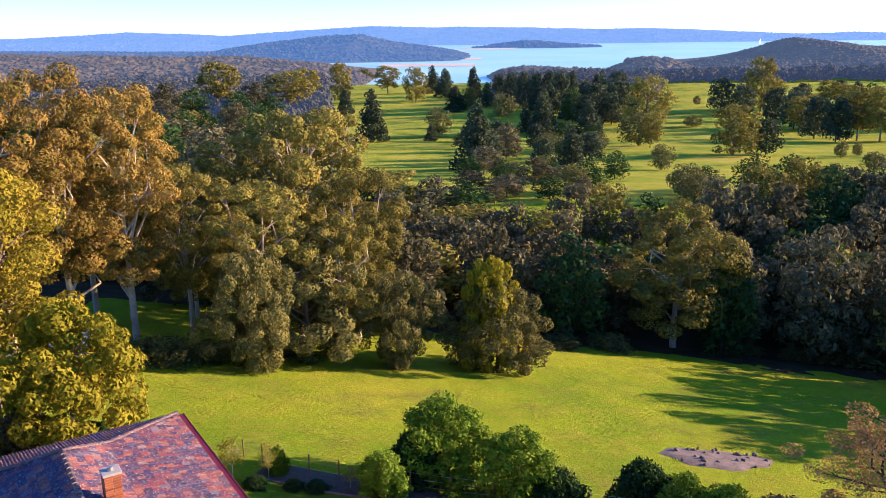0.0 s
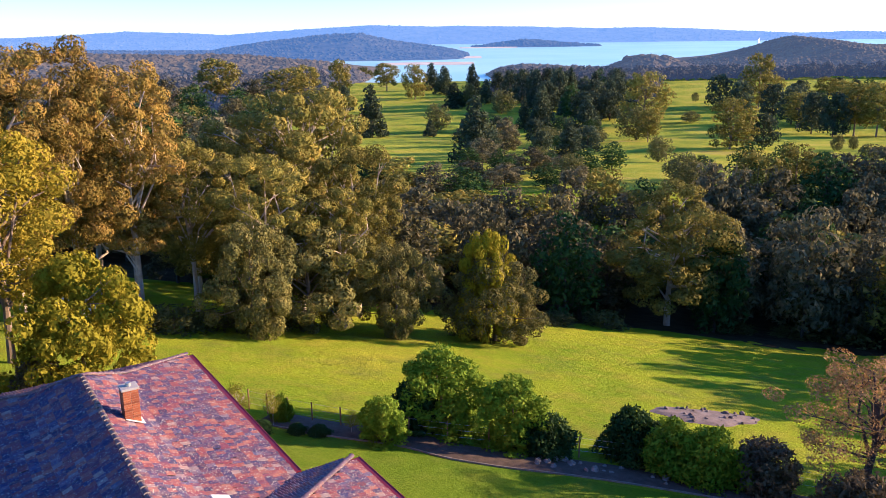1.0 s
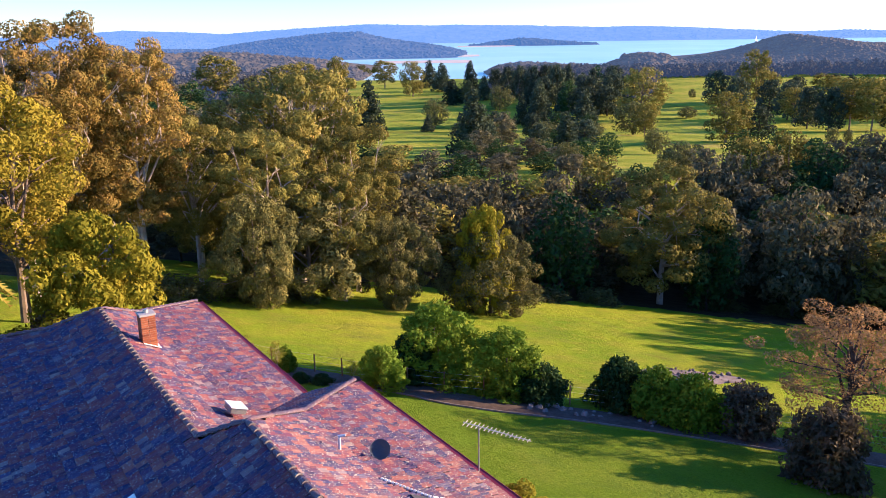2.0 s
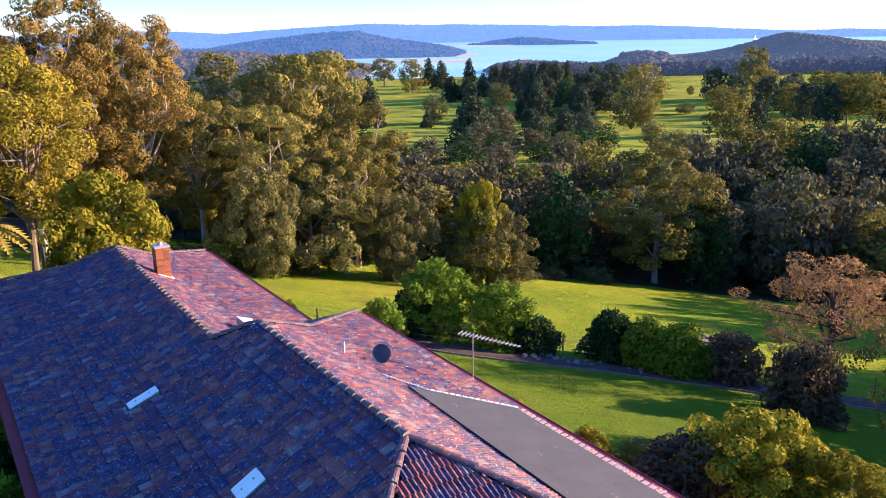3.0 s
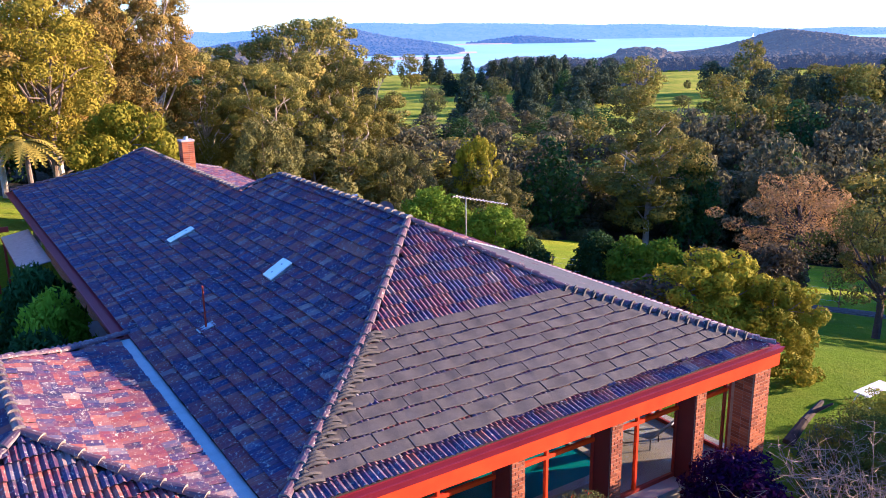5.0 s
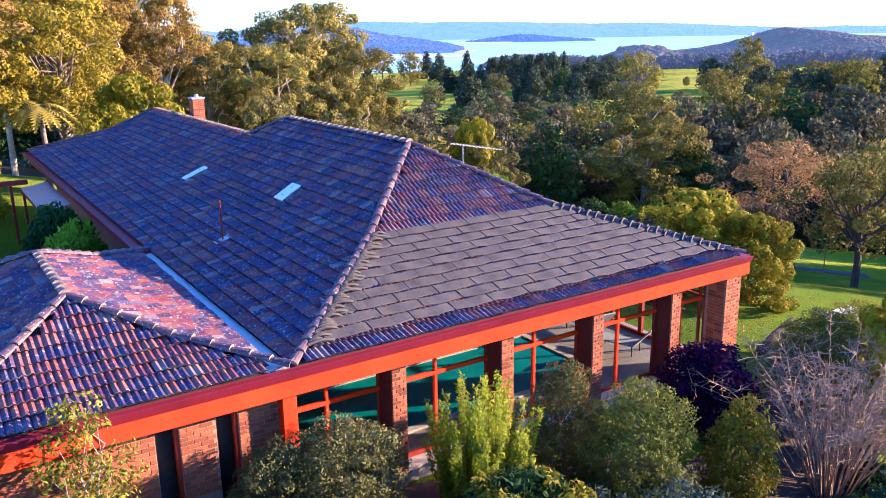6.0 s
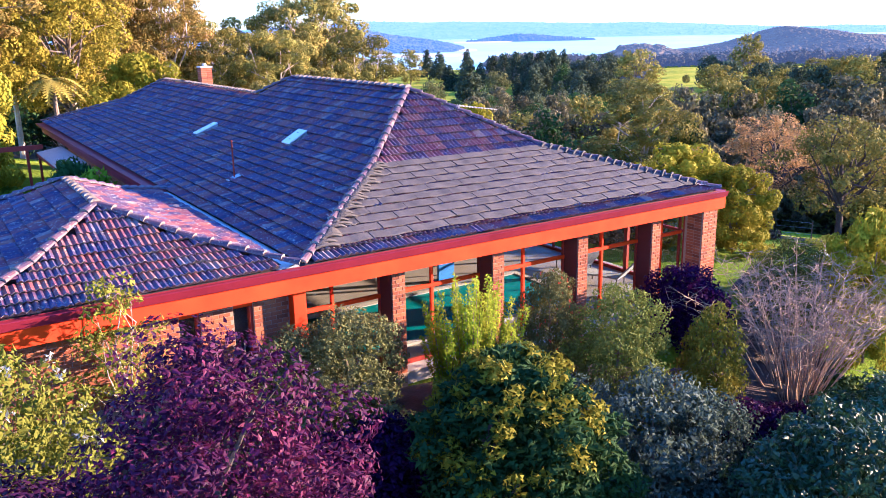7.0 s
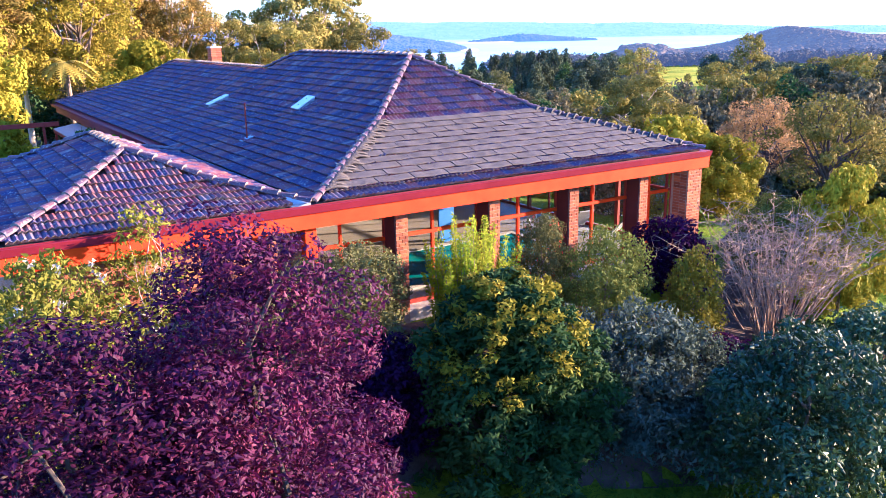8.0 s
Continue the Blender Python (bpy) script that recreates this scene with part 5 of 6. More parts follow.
scatter(30, 480, 720, 60, 175, ("pine_b", "pine_b", "pine", "wood_dark"), (17, 25), (7, 10), 13, "pine belt", lambda s, u: 0.08 < u / s < 0.24)
scatter(24, 430, 640, 190, 330, ("pine_b", "pine", "wood_dark", "wood_b"), (16, 24), (7, 10), 13, "pine belt", lambda s, u: u / s > 0.40)
scatter(22, 230, 420, -20, 70, ("pine_b", "field", "wood_dark", "wood"), (6, 13), (4, 6.5), 13, "valley trees", lambda s, u: 0.03 < u / s < 0.2)
scatter(30, 150, 220, 5, 130, ("field", "wood_dark", "wood"), (4, 7), (2.5, 4.5), 7, "valley trees", lambda s, u: s < 172 or u / s < 0.16)
scatter(100, 170, 640, -330, -20, ("wood", "wood_b", "wood", "wood_dark", "wood_dark"), (13, 21), (7, 11), 11, "western woods", lambda s, u: u < -0.17 * s - 6 and (u < -0.22 * s or s < 300))


# ---- distance: wooded hills round the lake ----
def blobs(name, places, sizes, mat, seed, tall=0.8, parent=None):
    """Far crowns, each a small uneven eight-sided lump."""
    rng = np.random.default_rng(seed)
    n = len(places)
    base = np.array([(1, 0, 0), (0, 1, 0), (-1, 0, 0), (0, -1, 0), (0, 0, 1), (0.6, 0.6, 0.55), (-0.6, 0.6, 0.55), (-0.6, -0.6, 0.55), (0.6, -0.6, 0.55)], float)
    tri = np.array([(0, 5, 8), (1, 6, 5), (2, 7, 6), (3, 8, 7), (0, 1, 5), (1, 2, 6), (2, 3, 7), (3, 0, 8), (4, 8, 5), (4, 5, 6), (4, 6, 7), (4, 7, 8)])
    v = base[None] * (0.7 + 0.6 * rng.random((n, 9, 1))) * np.asarray(sizes)[:, None, None] * (1, 1, tall)
    v += np.asarray(places)[:, None, :]
    f = (tri[None] + (np.arange(n) * 9)[:, None, None]).reshape(-1, 3)
    return tagged(mesh_part(name, v.reshape(-1, 3), f, mat, parent), kind="stuff")


def hill(name, s0, line, front, back, mat, label, crowns, size, seed):
    """A wooded ridge across the view: crest heights along its length, falling to the water before and behind."""
    us = np.linspace(line[0][0], line[-1][0], 140)
    zs = np.interp(us, [p[0] for p in line], [p[1] for p in line])
    rows = ((-1.0, 0.0), (-0.7, 0.35), (-0.4, 0.68), (-0.15, 0.93), (0.0, 1.0), (0.4, 0.7), (1.0, 0.0))
    verts, faces = [], []

    def spot(u, z, f, k):
        d = f * (front if f < 0 else back)
        x, y = at(s0 + d, u)
        base = LAKE_Z - 1.5
        zz = base + (z - base) * k * (1 + 0.10 * noise.noise((u * 0.008, d * 0.008, seed)) * (1 - abs(k - 0.5)))
        return x, y, zz

    for u, z in zip(us, zs):
        verts += [spot(u, z, f, k) for f, k in rows]
    m = len(rows)
    for i in range(len(us) - 1):
        for j in range(m - 1):
            a = i * m + j
            faces.append((a, a + m, a + m + 1, a + 1))
    ob = mesh_part(name, verts, faces, mat, smooth=True)
    tagged(ob, label, "hill", kind="structure")
    rng = random.Random(seed)
    pts, rad = [], []
    for _ in range(crowns):
        u = rng.uniform(line[0][0], line[-1][0])
        f = rng.uniform(-0.93, 0.12)
        k = np.interp(f, [r[0] for r in rows], [r[1] for r in rows])
        x, y, z = spot(u, float(np.interp(u, [p[0] for p in line], [p[1] for p in line])), f, k)
        if z < LAKE_Z + 0.5:
            continue
        r = rng.uniform(0.6, 1.3) * size
        pts.append((x, y, z - 0.15 * r))
        rad.append(r)
    blobs("far_crowns", pts, rad, mat, seed, parent=ob)
    return ob


WEST_RIDGE = [(-2399, 9), (-1737, -14), (-1293, -13), (-1006, -18), (-852, -29), (-674, -22), (-497, -31), (-321, -50), (-188, -69)]
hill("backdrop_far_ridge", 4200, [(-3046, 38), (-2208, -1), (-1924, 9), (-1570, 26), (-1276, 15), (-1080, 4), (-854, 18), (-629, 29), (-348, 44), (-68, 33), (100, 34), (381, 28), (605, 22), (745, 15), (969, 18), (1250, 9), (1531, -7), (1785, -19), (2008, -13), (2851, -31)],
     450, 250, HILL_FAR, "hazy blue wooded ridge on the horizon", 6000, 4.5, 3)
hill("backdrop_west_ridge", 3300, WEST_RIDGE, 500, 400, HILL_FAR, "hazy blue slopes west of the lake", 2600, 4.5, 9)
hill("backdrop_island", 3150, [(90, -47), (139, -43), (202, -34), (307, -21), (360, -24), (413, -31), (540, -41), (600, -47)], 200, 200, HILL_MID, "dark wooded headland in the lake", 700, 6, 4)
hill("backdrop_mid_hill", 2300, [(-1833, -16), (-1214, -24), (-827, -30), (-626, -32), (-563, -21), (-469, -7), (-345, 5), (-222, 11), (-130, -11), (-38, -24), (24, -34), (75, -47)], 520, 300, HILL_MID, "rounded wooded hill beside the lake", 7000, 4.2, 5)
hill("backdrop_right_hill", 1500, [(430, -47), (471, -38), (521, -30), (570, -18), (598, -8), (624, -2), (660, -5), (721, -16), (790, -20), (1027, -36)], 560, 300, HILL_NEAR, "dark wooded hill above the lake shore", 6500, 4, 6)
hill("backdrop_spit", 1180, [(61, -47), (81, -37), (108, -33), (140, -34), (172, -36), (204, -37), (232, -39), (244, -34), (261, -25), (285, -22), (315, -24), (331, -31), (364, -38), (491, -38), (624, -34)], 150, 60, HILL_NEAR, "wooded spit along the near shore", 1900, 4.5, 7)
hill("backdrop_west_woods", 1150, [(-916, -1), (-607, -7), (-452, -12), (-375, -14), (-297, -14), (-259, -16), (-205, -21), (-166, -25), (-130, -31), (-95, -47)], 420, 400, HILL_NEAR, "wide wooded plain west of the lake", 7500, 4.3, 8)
# bare shore along the inlet
bm = bmesh.new()
for s, u0, u1, w in ((1900, -190, 90, 26), (1560, -120, 60, 14), (2900, 60, 260, 14)):
    q = []
    for f in range(13):
        u = u0 + (u1 - u0) * f / 12
        q.append((u, w * math.sin(math.pi * (f + 0.4) / 13)))
    a = [bm.verts.new((*at(s - k - 10 * math.sin(u / 25), u), LAKE_Z + 0.4)) for u, k in q]
    b2 = [bm.verts.new((*at(s + k + 60, u), LAKE_Z + 2.2)) for u, k in q]
    for i in range(12):
        bm.faces.new((a[i], a[i + 1], b2[i + 1], b2[i]))
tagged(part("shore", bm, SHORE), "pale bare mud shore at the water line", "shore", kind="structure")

# woods between the far rise and the lake
rngw = random.Random(21)
pts, rad, cl = [], [], []
while len(pts) < 2600:
    s, u = rngw.uniform(520, 1060), rngw.uniform(-520, 620)
    k = u / s
    if abs(k) > 0.62 or -0.14 < k < 0.065:
        continue
    if 0.26 < k and s < 930 and noise.noise((s * 0.006, u * 0.012, 3)) > -0.45:
        continue
    if 0.06 < k < 0.26 and s < 640:
        continue
    x, y = at(s, u)
    r = rngw.uniform(4.2, 7.5)
    pts.append((x, y, ground_z(x, y) + r * rngw.uniform(0.9, 1.6)))
    rad.append(r)
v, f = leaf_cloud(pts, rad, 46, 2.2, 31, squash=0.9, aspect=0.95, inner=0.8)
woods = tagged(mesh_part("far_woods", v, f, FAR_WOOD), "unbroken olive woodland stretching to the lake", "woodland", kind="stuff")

# ---- right-hand garden ----
grow("bronze", 36.4, 15.0, 7.9, 4.4, 30)
grow("hedge_brown", 29.4, 11.7, 3.8, 1.8, label="dense dark brownish shrub tree beside the lawn")
grow("lime", 21.3, 31.5, 4.9, 2.7, 0)
grow("lime", 23.5, 27.6, 4.2, 2.1, 90)
grow("hedge", 24.6, 26.0, 2.4, 1.5)
grow("hedge", 19.6, 31.6, 3.0, 1.5)
grow("hedge", 28.8, 23.8, 3.1, 1.7)
grow("hedge_lime", 29.3, 21.7, 3.0, 1.7)
grow("hedge_lime", 30.1, 19.7, 3.2, 1.8)
grow("hedge_brown", 32.0, 17.9, 3.0, 1.7)
grow("lime", 16.9, 30.2, 2.7, 1.3, 200)
grow("hedge_lime", 13.2, 35.0, 1.7, 0.6)
grow("wattle", 15.2, 4.4, 4.0, 2.2)
grow("wattle", 16.0, 2.5, 3.3, 1.6)
grow("hedge_brown", 14.0, 5.8, 2.7, 1.9, label="twiggy grey-brown shrub with dry stems")
grow("wattle", 12.9, 13.0, 1.7, 1.1, label="low rounded bright yellow-green shrub by the eaves")
grow("wattle", 14.2, 10.4, 1.4, 0.9, label="low rounded bright yellow-green shrub by the eaves")
grow("hedge_brown", 11.8, 13.6, 1.4, 0.9, label="low reddish-brown shrub by the eaves")
grow("lawn_tree", 27.6, 5.2, 6.4, 3.5, 10)
grow("wattle", 20.0, -5.5, 4.0, 2.0)

for x, y, h, r in ((10.9, 35.2, 2.3, 0.9), (12.5, 34.4, 2.2, 0.5), (15.9, 31.9, 1.5, 0.45)):
    grow("sapling", x, y, h, r, label="thin young tree along the wire fence", group="fence saplings")
for x, y, h, r in ((11.5, 33.6, 0.7, 0.6), (13.2, 32.9, 0.6, 0.5), (14.2, 32.3, 0.6, 0.6), (5.6, 43.4, 1.0, 0.9), (6.9, 43.9, 0.9, 0.8)):
    grow("hedge", x, y, h, r, label="low leafy shrub in the fence-line bed", group="fence-line shrubs")
grow("hedge_brown", 2.2, 42.1, 2.4, 1.3, label="open brownish shrub behind the house")
white = grow("fine", 15.9, 9.6, 1.0, 0.8, label="low shrub with white flowers near the eaves")

# ---- front garden ----
grow("plum", -6.75, -8.2, 7.2, 2.75, 40)
grow("plum", -8.9, -8.8, 6.5, 3.0, 160)
grow("olive", -2.4, -2.8, 2.75, 1.25)
grow("olive", -3.5, -2.6, 2.5, 1.1)
grow("purple", -2.9, -4.7, 2.2, 1.3)
big = grow("tall_green", -0.85, -6.0, 4.3, 1.95)
grow("fine", 3.3, -4.4, 3.3, 1.25)
grow("sage", 2.6, -6.2, 3.3, 1.6)
grow("sage", 3.7, -6.5, 2.8, 1.2)
grow("sage", 1.5, -5.4, 2.6, 1.2)
grow("yellow", 5.6, -5.1, 3.1, 0.8)
grow("purple", 7.2, -2.9, 2.0, 1.2)
grow("purple", 5.4, -6.0, 1.7, 1.2)
grow("gloss", 3.5, -9.6, 3.9, 2.1)
grow("gloss", 5.6, -8.8, 2.6, 1.6)
red = grow("olive", 2.5, -3.1, 2.8, 0.8, label="dark shrub carrying red flower heads")
pale = grow("pale", -8.5, -4.3, 4.5, 1.6, label="tall pale yellow-green shrub with white flowers")
grow("pale", -10.6, -3.4, 3.9, 1.5)
grow("sapling", -6.4, -1.95, 4.0, 0.85, label="slender pale-leaved sapling beside the eaves")
grow("olive", -5.2, -3.6, 2.6, 1.3)
grow("gloss", 8.0, -8.6, 3.0, 2.0)
grow("wattle", 12.0, -5.1, 4.4, 1.4, label="upright bright yellow-flowering shrub")
grow("yellow", 10.8, -7.9, 2.0, 1.0)
grow("hedge", -3.9, 17.0, 3.4, 1.3, label="leafy green shrub between the wings")
grow("hedge_lime", -3.8, 13.6, 3.4, 1.2, label="leafy green shrub between the wings")
grow("hedge", -4.6, 11.0, 3.0, 1.4, label="leafy green shrub between the wings")
grow("sage", 11.7, -2.6, 1.1, 1.0, label="low pale flowering shrub by the lawn")
grow("pale", 13.4, -3.0, 1.9, 1.3, label="low pale flowering shrub by the lawn")
grow("fine", 10.6, -3.6, 2.6, 1.1)
grow("purple", 6.9, -6.3, 1.4, 1.1)
grow("hedge", 8.3, -6.7, 1.3, 1.1, label="low dark green shrub under bare twigs")
grow("gloss", 7.0, -7.5, 1.8, 1.3)
grow("hedge", 9.6, -6.0, 1.1, 1.0, label="low dark green shrub under bare twigs")

# ---- single plants of their own kind ----
def add_blooms(owner, kind, mat, n, size, seed, per=7, top=0.3, leaf=0.05):
    """Flower heads set on the outer leaves of one shrub."""
    name, text, h0, r0, low, shape, *_ = KINDS[kind]
    r = random.Random(seed)
    pts = []
    while len(pts) < n:
        f = r.uniform(top, 0.98)
        a = r.uniform(0, 2 * math.pi)
        rad = r0 * shape(f) * r.uniform(0.85, 1.0)
        pts.append((rad * math.cos(a), rad * math.sin(a), f * h0))
    v, f = leaf_cloud(pts, [size] * n, per, leaf, seed, aspect=0.6)
    tagged(mesh_part("blossom", v, f, mat, owner), "clustered flower heads", kind="stuff")


add_blooms(white, "fine", WHITE_BLOOM, 40, 0.09, 8, 12)
add_blooms(red, "olive", RED_BLOOM, 60, 0.06, 3)
add_blooms(pale, "pale", WHITE_BLOOM, 34, 0.06, 4, 12)
add_blooms(big, "tall_green", NEW_GROWTH, 95, 0.17, 5, 60, 0.55, 0.09)


def bare_shrub(x, y, h, r, seed):
    t = thing("bare_shrub", "leafless pale grey twiggy shrub with fanning stems", "shrub", at=(x, y, ground_z(x, y) - 0.05))
    g = random.Random(seed)
    twigs = bmesh.new()
    for i in range(76):
        a, out = g.uniform(0, 2 * math.pi), math.sqrt(g.random())
        p = Vector((0.5 * out * math.cos(a), 0.5 * out * math.sin(a), 0))
        e = Vector((r * out * math.cos(a + g.uniform(-0.4, 0.4)), r * out * math.sin(a), h * (1.0 - 0.3 * out * out) * g.uniform(0.7, 1.0)))
        pts = [p]
        for k in range(1, 6):
            f = k / 5
            c = p.lerp(e, f) + Vector((0, 0, 0.10 * h * math.sin(math.pi * f))) + Vector((g.uniform(-1, 1), g.uniform(-1, 1), 0)) * 0.09
            pts.append(c)
        bm = bmesh.new()
        for k in range(5):
            tube(bm, pts[k], pts[k + 1], 0.018 - 0.0029 * k, 0.0151 - 0.0029 * k, 5)
        part("stem", bm, TWIG, t)
        for _ in range(17):
            f = g.uniform(1.6, 4.99)
            s0 = pts[int(f)].lerp(pts[int(f) + 1], f - int(f))
            d = Vector((g.uniform(-1, 1), g.uniform(-1, 1), g.uniform(-0.35, 0.9))).normalized()
            s1 = s0 + d * g.uniform(0.2, 0.5)
            tube(twigs, s0, s1, 0.0068, 0.0045, 3)
            for _ in range(2):
                tube(twigs, s0.lerp(s1, g.uniform(0.4, 1)), s1 + Vector((g.uniform(-1, 1), g.uniform(-1, 1), g.uniform(-0.4, 0.6))) * 0.28, 0.0048, 0.0025, 3)
    tagged(part("brushwood", twigs, TWIG, t), kind="stuff")
    return t


bare_shrub(8.6, -5.4, 4.5, 2.9, 2)


def upright_shrub(x, y, h, r, seed):
    t = thing("upright_shrub", "bright lime-green shrub of tall upright shoots", "shrub", at=(x, y, ground_z(x, y) - 0.05))
    g = random.Random(seed)
    bm = bmesh.new()
    pts = []
    for i in range(84):
        a, out = g.uniform(0, 2 * math.pi), math.sqrt(g.random())
        b0 = Vector((0.6 * r * out * math.cos(a), 0.6 * r * out * math.sin(a), 0))
        hh = h * (1 - 0.3 * out) * g.uniform(0.6, 1.0)
        e = Vector((r * out * math.cos(a), r * out * math.sin(a), hh))
        tube(bm, b0, e, 0.014, 0.005, 4)
        pts += [tuple(b0.lerp(e, 0.25 + 0.75 * k / 23)) for k in range(24)]
    tagged(part("brushwood", bm, BARK, t), kind="stuff")
    v, f = leaf_cloud(pts, [0.05] * len(pts), 13, 0.06, seed, squash=1.3, aspect=0.45)
    mesh_part("foliage", v, f, SHOOT, t)
    return t


upright_shrub(0.4, -3.1, 3.4, 1.15, 6)


def palm(x, y, h):
    t = thing("palm", "tall palm with drooping yellowed fronds", "palm tree", at=(x, y, ground_z(x, y)))
    part("trunk", tube(tube(bmesh.new(), (0, 0, -0.3), (0.15, 0, h * 0.5), 0.2, 0.15, 9), (0.15, 0, h * 0.5), (0.1, 0.1, h), 0.15, 0.12, 9), BARK, t)
    g = random.Random(9)
    for i in range(16):
        a = 2 * math.pi * i / 16 + g.uniform(-0.15, 0.15)
        lift, ln = g.uniform(-0.15, 1.0), g.uniform(1.5, 2.0)
        v, f = [], []
        p, prev = Vector((0.1, 0.1, h)), None
        d = Vector((math.cos(a), math.sin(a), 0))
        for k in range(27):
            u = k / 26
            c = p + d * ln * u + Vector((0, 0, ln * (lift * u - (0.55 + 0.5 * lift) * u * u * 1.3)))
            side = Vector((-d.y, d.x, 0))
            wdt = (0.38 * math.sin(math.pi * min(1, 0.15 + 0.85 * u)) + 0.05) * (1.0 if k % 2 else 0.16)
            v += [c] + [c + side * sg * wdt + d * (0.18 if k % 2 else 0.0) + Vector((0, 0, -0.28 * wdt)) for sg in (-1, 1)]
            if k:
                n0 = len(v) - 6
                f += [(n0, n0 + 1, n0 + 4, n0 + 3), (n0, n0 + 3, n0 + 5, n0 + 2)]
        mesh_part("frond", [tuple(q) for q in v], f, PALM, t)
    return t


palm(-1.7, 35.3, 5.6)

# ---- west side: porch sheet and walkway ----
porch = thing("porch_roof", "small flat grey metal porch roof on red posts", "porch roof", at=(-3.55, 22.2, -0.9))
bm = one_box(-0.55, -3.0, 0, 0.55, 3.0, 0.05, bevel=0.01)
bmesh.ops.transform(bm, matrix=pose(0, 0, 2.72, 0, -10), verts=bm.verts)
part("sheet", bm, STEEL, porch)
for c in (-2.8, 2.8):
    part("post", one_box(-0.52, c - 0.05, 0, -0.42, c + 0.05, 2.5, bevel=0.008), RED_FRAME, porch)
part("beam", one_box(-0.54, -3.0, 2.5, -0.42, 3.0, 2.62, bevel=0.008), RED_FRAME, porch)
pergola = thing("pergola", "red timber pergola frame beside the lawn", "pergola", at=(-6.6, 26.0, -0.9))
for a in (-2.2, 0, 2.2):
    part("post", one_box(a - 0.06, -0.06, 0, a + 0.06, 0.06, 2.7, bevel=0.008), RED_FRAME, pergola)
part("beam", one_box(-2.5, -0.05, 2.7, 2.9, 0.05, 2.92, bevel=0.008), RED_FRAME, pergola)
grow("gloss", -8.5, 14.5, 3.0, 2.0, label="round dark green bush on the west lawn")
grow("hedge", -11.0, 18.0, 3.4, 2.2, label="clipped round bush on the west lawn")
grow("pine", -13.0, 24.0, 7.0, 3.0)

pole = thing("timber_pole", "single weathered timber pole behind the house", "pole", at=(1.4, 43.5, ground_z(1.4, 43.5)))
part("shaft", tube(bmesh.new(), (0, 0, -0.3), (0, 0, 3.6), 0.09, 0.08, 8), TIMBER, pole)

shed = thing("shed", "small white weatherboard shed under the trees", "shed", at=(7.4, 63.5, ground_z(7.4, 63.5)))
part("walls", one_box(-1.3, -1.1, -0.3, 1.3, 1.1, 2.0), WHITE, shed)
bm = one_box(-1.5, -1.3, 2.0, 1.5, 1.3, 2.1, bevel=0.01)
bmesh.ops.transform(bm, matrix=pose(0, 0, 0, 4), verts=bm.verts)
part("roof", bm, FLASHING, shed)
part("door", one_box(-0.4, -1.13, 0, 0.4, -1.1, 1.8), CREAM, shed)


# ---- lawn edge, beds, fences, burnt patch ----
def along(points, n):
    """Points evenly spaced along a bent line, smoothed."""
    p = np.array(points, float)
    t = np.linspace(0, len(p) - 1, n)
    xs, ys = np.interp(t, range(len(p)), p[:, 0]), np.interp(t, range(len(p)), p[:, 1])
    for _ in range(6):
        xs[1:-1], ys[1:-1] = (xs[:-2] + xs[1:-1] * 2 + xs[2:]) / 4, (ys[:-2] + ys[1:-1] * 2 + ys[2:]) / 4
    return list(zip(xs, ys))


EDGE = along([(11.8, 35.0), (14.6, 31.8), (17.5, 29.5), (18.8, 27.0), (21.0, 24.9), (23.6, 23.0), (26.0, 20.9), (29.8, 17.0), (33.4, 13.2), (37, 9.5)], 70)


def strip(name, line, offs, lifts, mat, label, cat):
    v, f = [], []
    m = len(offs)
    for i, (x, y) in enumerate(line):
        a, b2 = line[max(0, i - 1)], line[min(len(line) - 1, i + 1)]
        t = Vector((b2[0] - a[0], b2[1] - a[1])).normalized()
        for o, l in zip(offs, lifts):
            px, py = x - t.y * o, y + t.x * o
            v.append((px, py, ground_z(px, py) + l))
    for i in range(len(line) - 1):
        for j in range(m - 1):
            a = i * m + j
            f.append((a, a + m, a + m + 1, a + 1))
    return tagged(mesh_part(name, v, f, mat), label, cat, kind="structure")


strip("garden_bed", EDGE, (0.1, 0.6, 1.2, 1.8, 2.4, 2.7), (0.05, 0.13, 0.16, 0.15, 0.10, -0.05), SOIL, "dark mulched bed along the lawn", "garden bed")
strip("kerb", EDGE, (-0.05, -0.04, 0.04, 0.05), (-0.05, 0.09, 0.09, -0.05), STONE, "low grey stone edging of the lawn", "kerb")
bed = [(-10, -4.2), (-6, -4.6), (-2, -5.0), (0.5, -5.4), (3.0, -6.6), (4.6, -7.6), (7.0, -7.4), (11, -6.4)]
strip("front_bed", along(bed, 50), (-1.2, -0.6, 0, 1.0, 2.0, 3.0, 3.7), (-0.03, 0.05, 0.07, 0.08, 0.09, 0.08, 0.05), SOIL, "dark mulched bank below the windows", "garden bed")

rk = random.Random(14)


def rock(bm, x, y, r, mat_z=0.0):
    m = Matrix.LocRotScale((x, y, ground_z(x, y) + r * 0.2 + mat_z), Euler((rk.random() * 3, rk.random() * 3, rk.random() * 3)), (r, r * rk.uniform(0.6, 1), r * rk.uniform(0.5, 0.8)))
    bmesh.ops.create_icosphere(bm, subdivisions=1, radius=1, matrix=m)


for i in range(26):
    x, y = EDGE[rk.randint(34, 48)]
    b2 = rk.uniform(0.4, 2.0)
    bm = bmesh.new()
    rock(bm, x + 0.75 * b2, y + 0.65 * b2, rk.uniform(0.12, 0.34), 0.08)
    tagged(part("stone", bm, STONE), "grey rock lying in the garden bed", "rock", "garden bed rocks")

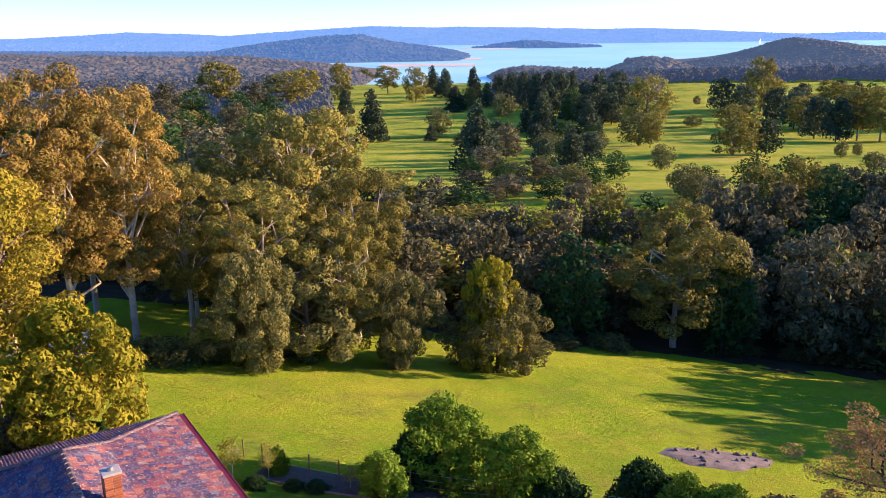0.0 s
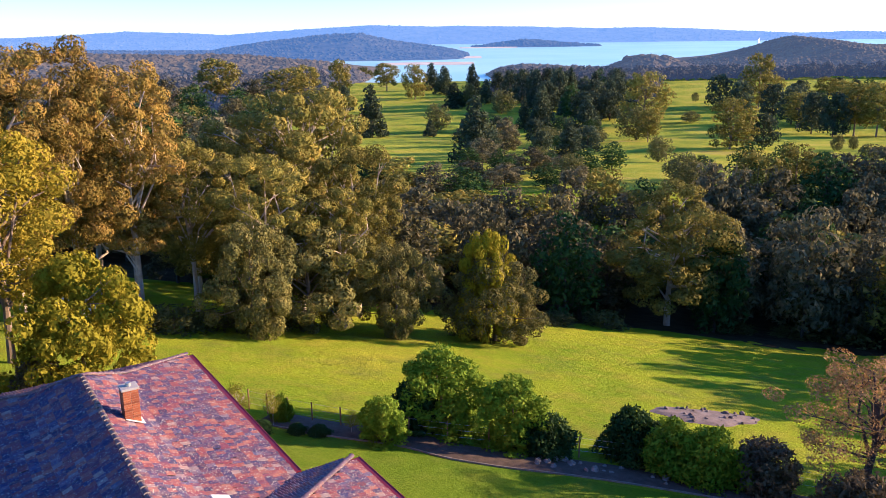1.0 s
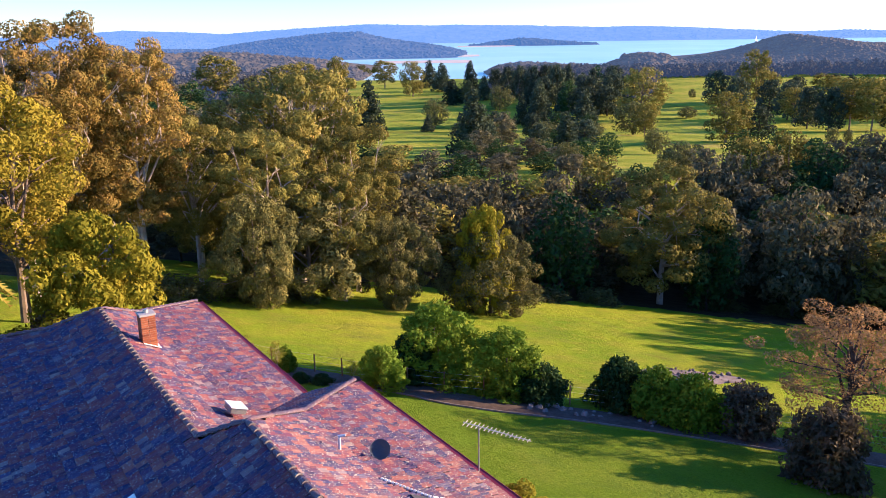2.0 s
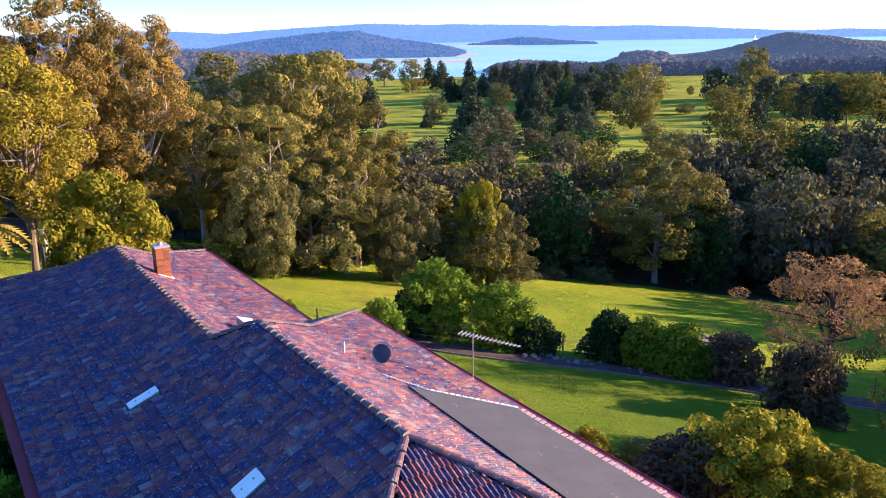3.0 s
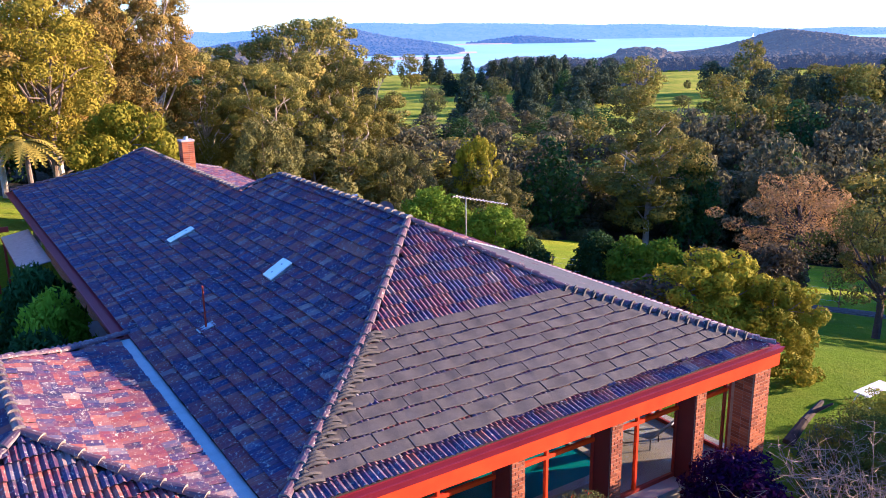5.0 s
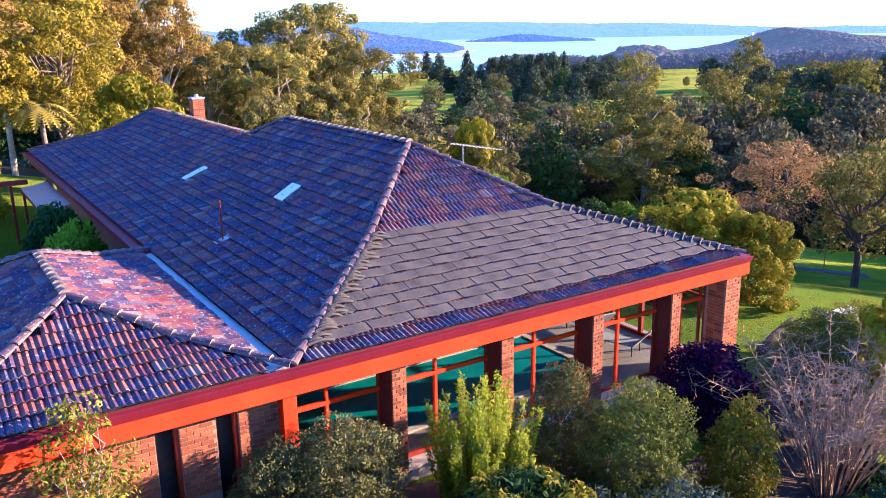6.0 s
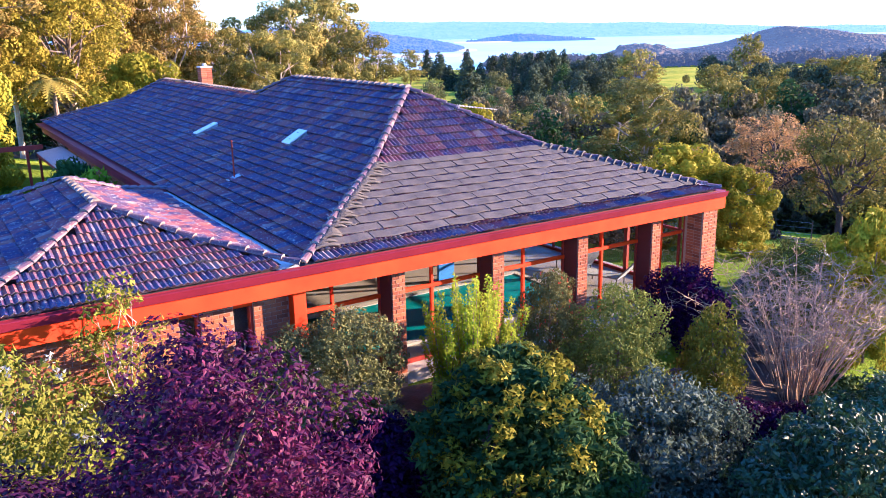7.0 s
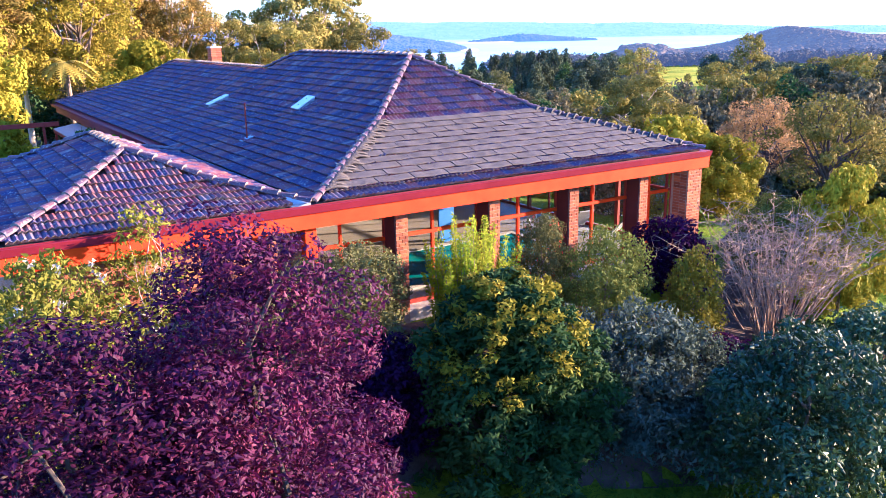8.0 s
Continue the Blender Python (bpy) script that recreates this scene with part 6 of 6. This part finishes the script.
fence = thing("wire_fence", "post and wire fence with thin timber posts", "fence")
FL = along([(12.3, 37.6), (13.4, 35.6), (15.5, 33.4), (18.6, 30.4), (21.6, 28.0), (26.3, 25.4), (30, 22.0), (34, 17.5), (38, 13)], 17)
tops = []
for x, y in FL:
    z = ground_z(x, y)
    part("post", tube(bmesh.new(), (x, y, z - 0.2), (x, y, z + 1.25), 0.045, 0.04, 6), TIMBER, fence)
    tops.append(Vector((x, y, z)))
for h in (0.4, 0.8, 1.15):
    for a, b2 in zip(tops, tops[1:]):
        part("wire", tube(bmesh.new(), a + Vector((0, 0, h)), b2 + Vector((0, 0, h)), 0.006, 0.006, 3), STEEL, fence)
fence_b = thing("wire_fence", "short run of old fence with white corner post", "fence")
tops = []
for i, (x, y) in enumerate([(5.0, 57.8), (6.2, 58.7), (7.3, 59.4), (8.9, 60.2), (10.0, 61.0), (11.4, 62.8)]):
    z = ground_z(x, y)
    part("post", tube(bmesh.new(), (x, y, z - 0.2), (x, y, z + (1.3 if i == 4 else 1.1)), 0.07 if i == 4 else 0.05, 0.05, 6), WHITE if i == 4 else TIMBER, fence_b)
    tops.append(Vector((x, y, z)))
for h in (0.4, 0.9):
    for a, b2 in zip(tops, tops[1:]):
        part("wire", tube(bmesh.new(), a + Vector((0, 0, h)), b2 + Vector((0, 0, h)), 0.006, 0.006, 3), STEEL, fence_b)

# bare burnt ring in the paddock
v, f = [], []
cx, cy = 41.3, 28.9
for i in range(9):
    for k in range(48):
        a = 2 * math.pi * k / 48
        r = (i / 8) * (1 + 0.10 * math.sin(3 * a + 1) + 0.06 * math.sin(7 * a))
        x, y = cx + (3.9 * math.cos(a) * r) * 0.9 + 0.5 * r * math.sin(a), cy + 1.9 * r * math.sin(a) * 1.1 - 1.7 * r * math.cos(a)
        v.append((x, y, ground_z(x, y) + 0.16 * (1 - (i / 8) ** 3) + 0.10 * noise.noise((x * 1.3, y * 1.3, 2)) * (1 - i / 8) + (0.02 if i < 8 else -0.06)))
for i in range(8):
    for k in range(48):
        a, b2 = i * 48 + k, i * 48 + (k + 1) % 48
        f.append((a, b2, b2 + 48, a + 48))
tagged(mesh_part("bare_patch", v, f, ROCK_DARK, smooth=True), "oval patch of bare dark ash and rubble", "bare patch", kind="structure")
bm = bmesh.new()
for i in range(40):
    a, r = rk.uniform(0, 6.28), math.sqrt(rk.random())
    rock(bm, cx + 3.5 * r * math.cos(a), cy + 1.9 * r * math.sin(a) - 1.4 * r * math.cos(a), rk.uniform(0.06, 0.28), 0.08)
tagged(part("rubble", bm, ROCK_DARK), "loose pale stones scattered over the ash", "rubble", kind="stuff")

# lawn things
log = thing("fallen_branch", "dark twisted fallen branch at the garden edge", "branch", at=(12.3, -1.2, ground_z(12.3, -1.2)))
bm = bmesh.new()
tube(bm, (-0.7, 0, 0.05), (0.1, 0.1, 0.42), 0.16, 0.12, 8)
tube(bm, (0.1, 0.1, 0.42), (1.2, 0.3, 0.62), 0.12, 0.07, 8)
tube(bm, (0.6, 0.2, 0.50), (0.9, -0.2, 0.85), 0.07, 0.03, 6)
part("limb", bm, DARK_BARK, log)
bench = thing("garden_bench", "weathered white slatted bench on the lawn", "bench", at=(16.2, -0.9, ground_z(16.2, -0.9)))
for k in range(4):
    part("slat", one_box(-0.7, -0.25 + k * 0.13, 0.44, 0.7, -0.15 + k * 0.13, 0.475, bevel=0.005), WHITE, bench)
for a in (-0.6, 0.6):
    part("leg", tube(bmesh.new(), (a, -0.3, 0), (a * 0.9, 0.0, 0.44), 0.03, 0.03, 6), WHITE, bench)
    part("leg", tube(bmesh.new(), (a, 0.3, 0), (a * 0.9, 0.1, 0.44), 0.03, 0.03, 6), WHITE, bench)
tap = thing("garden_lamp", "small white ring-topped garden stake on the grass", "garden lamp", at=(-2.3, -6.7, ground_z(-2.3, -6.7)))
part("stake", tube(bmesh.new(), (0, 0, -0.1), (0, 0, 0.55), 0.02, 0.02, 8), WHITE, tap)
bm = bmesh.new()
for i in range(14):
    a, b2 = 2 * math.pi * i / 14, 2 * math.pi * (i + 1) / 14
    tube(bm, (0.13 * math.cos(a), 0.13 * math.sin(a), 0.56), (0.13 * math.cos(b2), 0.13 * math.sin(b2), 0.56), 0.015, 0.015, 5)
part("ring", bm, WHITE, tap)
sail = thing("sailing_boat", "tiny white sailing boat on the lake", "boat", at=(*at(3300, 1240), LAKE_Z))
part("hull", one_box(-8, -2, 0, 8, 2, 2.5, bevel=0.6), WHITE, sail)
bm = bmesh.new()
q = [bm.verts.new(c) for c in ((-6, 0, 3), (6, 0, 3), (0, 0, 20), (0, 0.3, 3))]
bm.faces.new((q[0], q[1], q[2]))
bm.faces.new((q[0], q[3], q[2]))
bm.faces.new((q[1], q[3], q[2]))
part("mainsail", bm, WHITE, sail)

# short grass below the front garden
g = np.random.default_rng(17)
pts = []
while len(pts) < 5200:
    x, y = g.uniform(-3, 9), g.uniform(-13, -5.5)
    if y < -5.4 - 0.35 * max(x, 0):
        pts.append((x, y, ground_z(x, y) + 0.02))
v, f = leaf_cloud(pts, [0.09] * len(pts), 10, 0.09, 19, squash=0.5, aspect=0.15)
tagged(mesh_part("lawn_grass", v, f, LAWN_BLADES), "short mown lawn grass below the garden", "grass", kind="stuff")

# ---- bricks, last ----
WALLS = [o for o in house.children if o.name.startswith("brick_wall")]
brick_run(WALLS[0], -8.68, -5.21, WALL_Y, 0.30, 2.05)
brick_run(WALLS[1], -4.79, -4.15, WALL_Y, 0.30, 2.05)
brick_run(WALLS[2], -3.73, -2.99, WALL_Y, 0.30, 2.05)
for ob, (x0, x1, y) in zip(pier_parts, PIERS):
    brick_run(ob, x0, x1, y, -0.55, 1.86 if y == BEAM_Y else 2.05, 0.16 if y == BEAM_Y else 0.23)
    z, row = -0.55, 0
    while z < 1.8:
        yy = y + 0.04
        for k in range(2):
            brick(ob, x0 + 0.018, yy + 0.25 * k, z, 0.24, 0.03, 90)
        z += 0.086
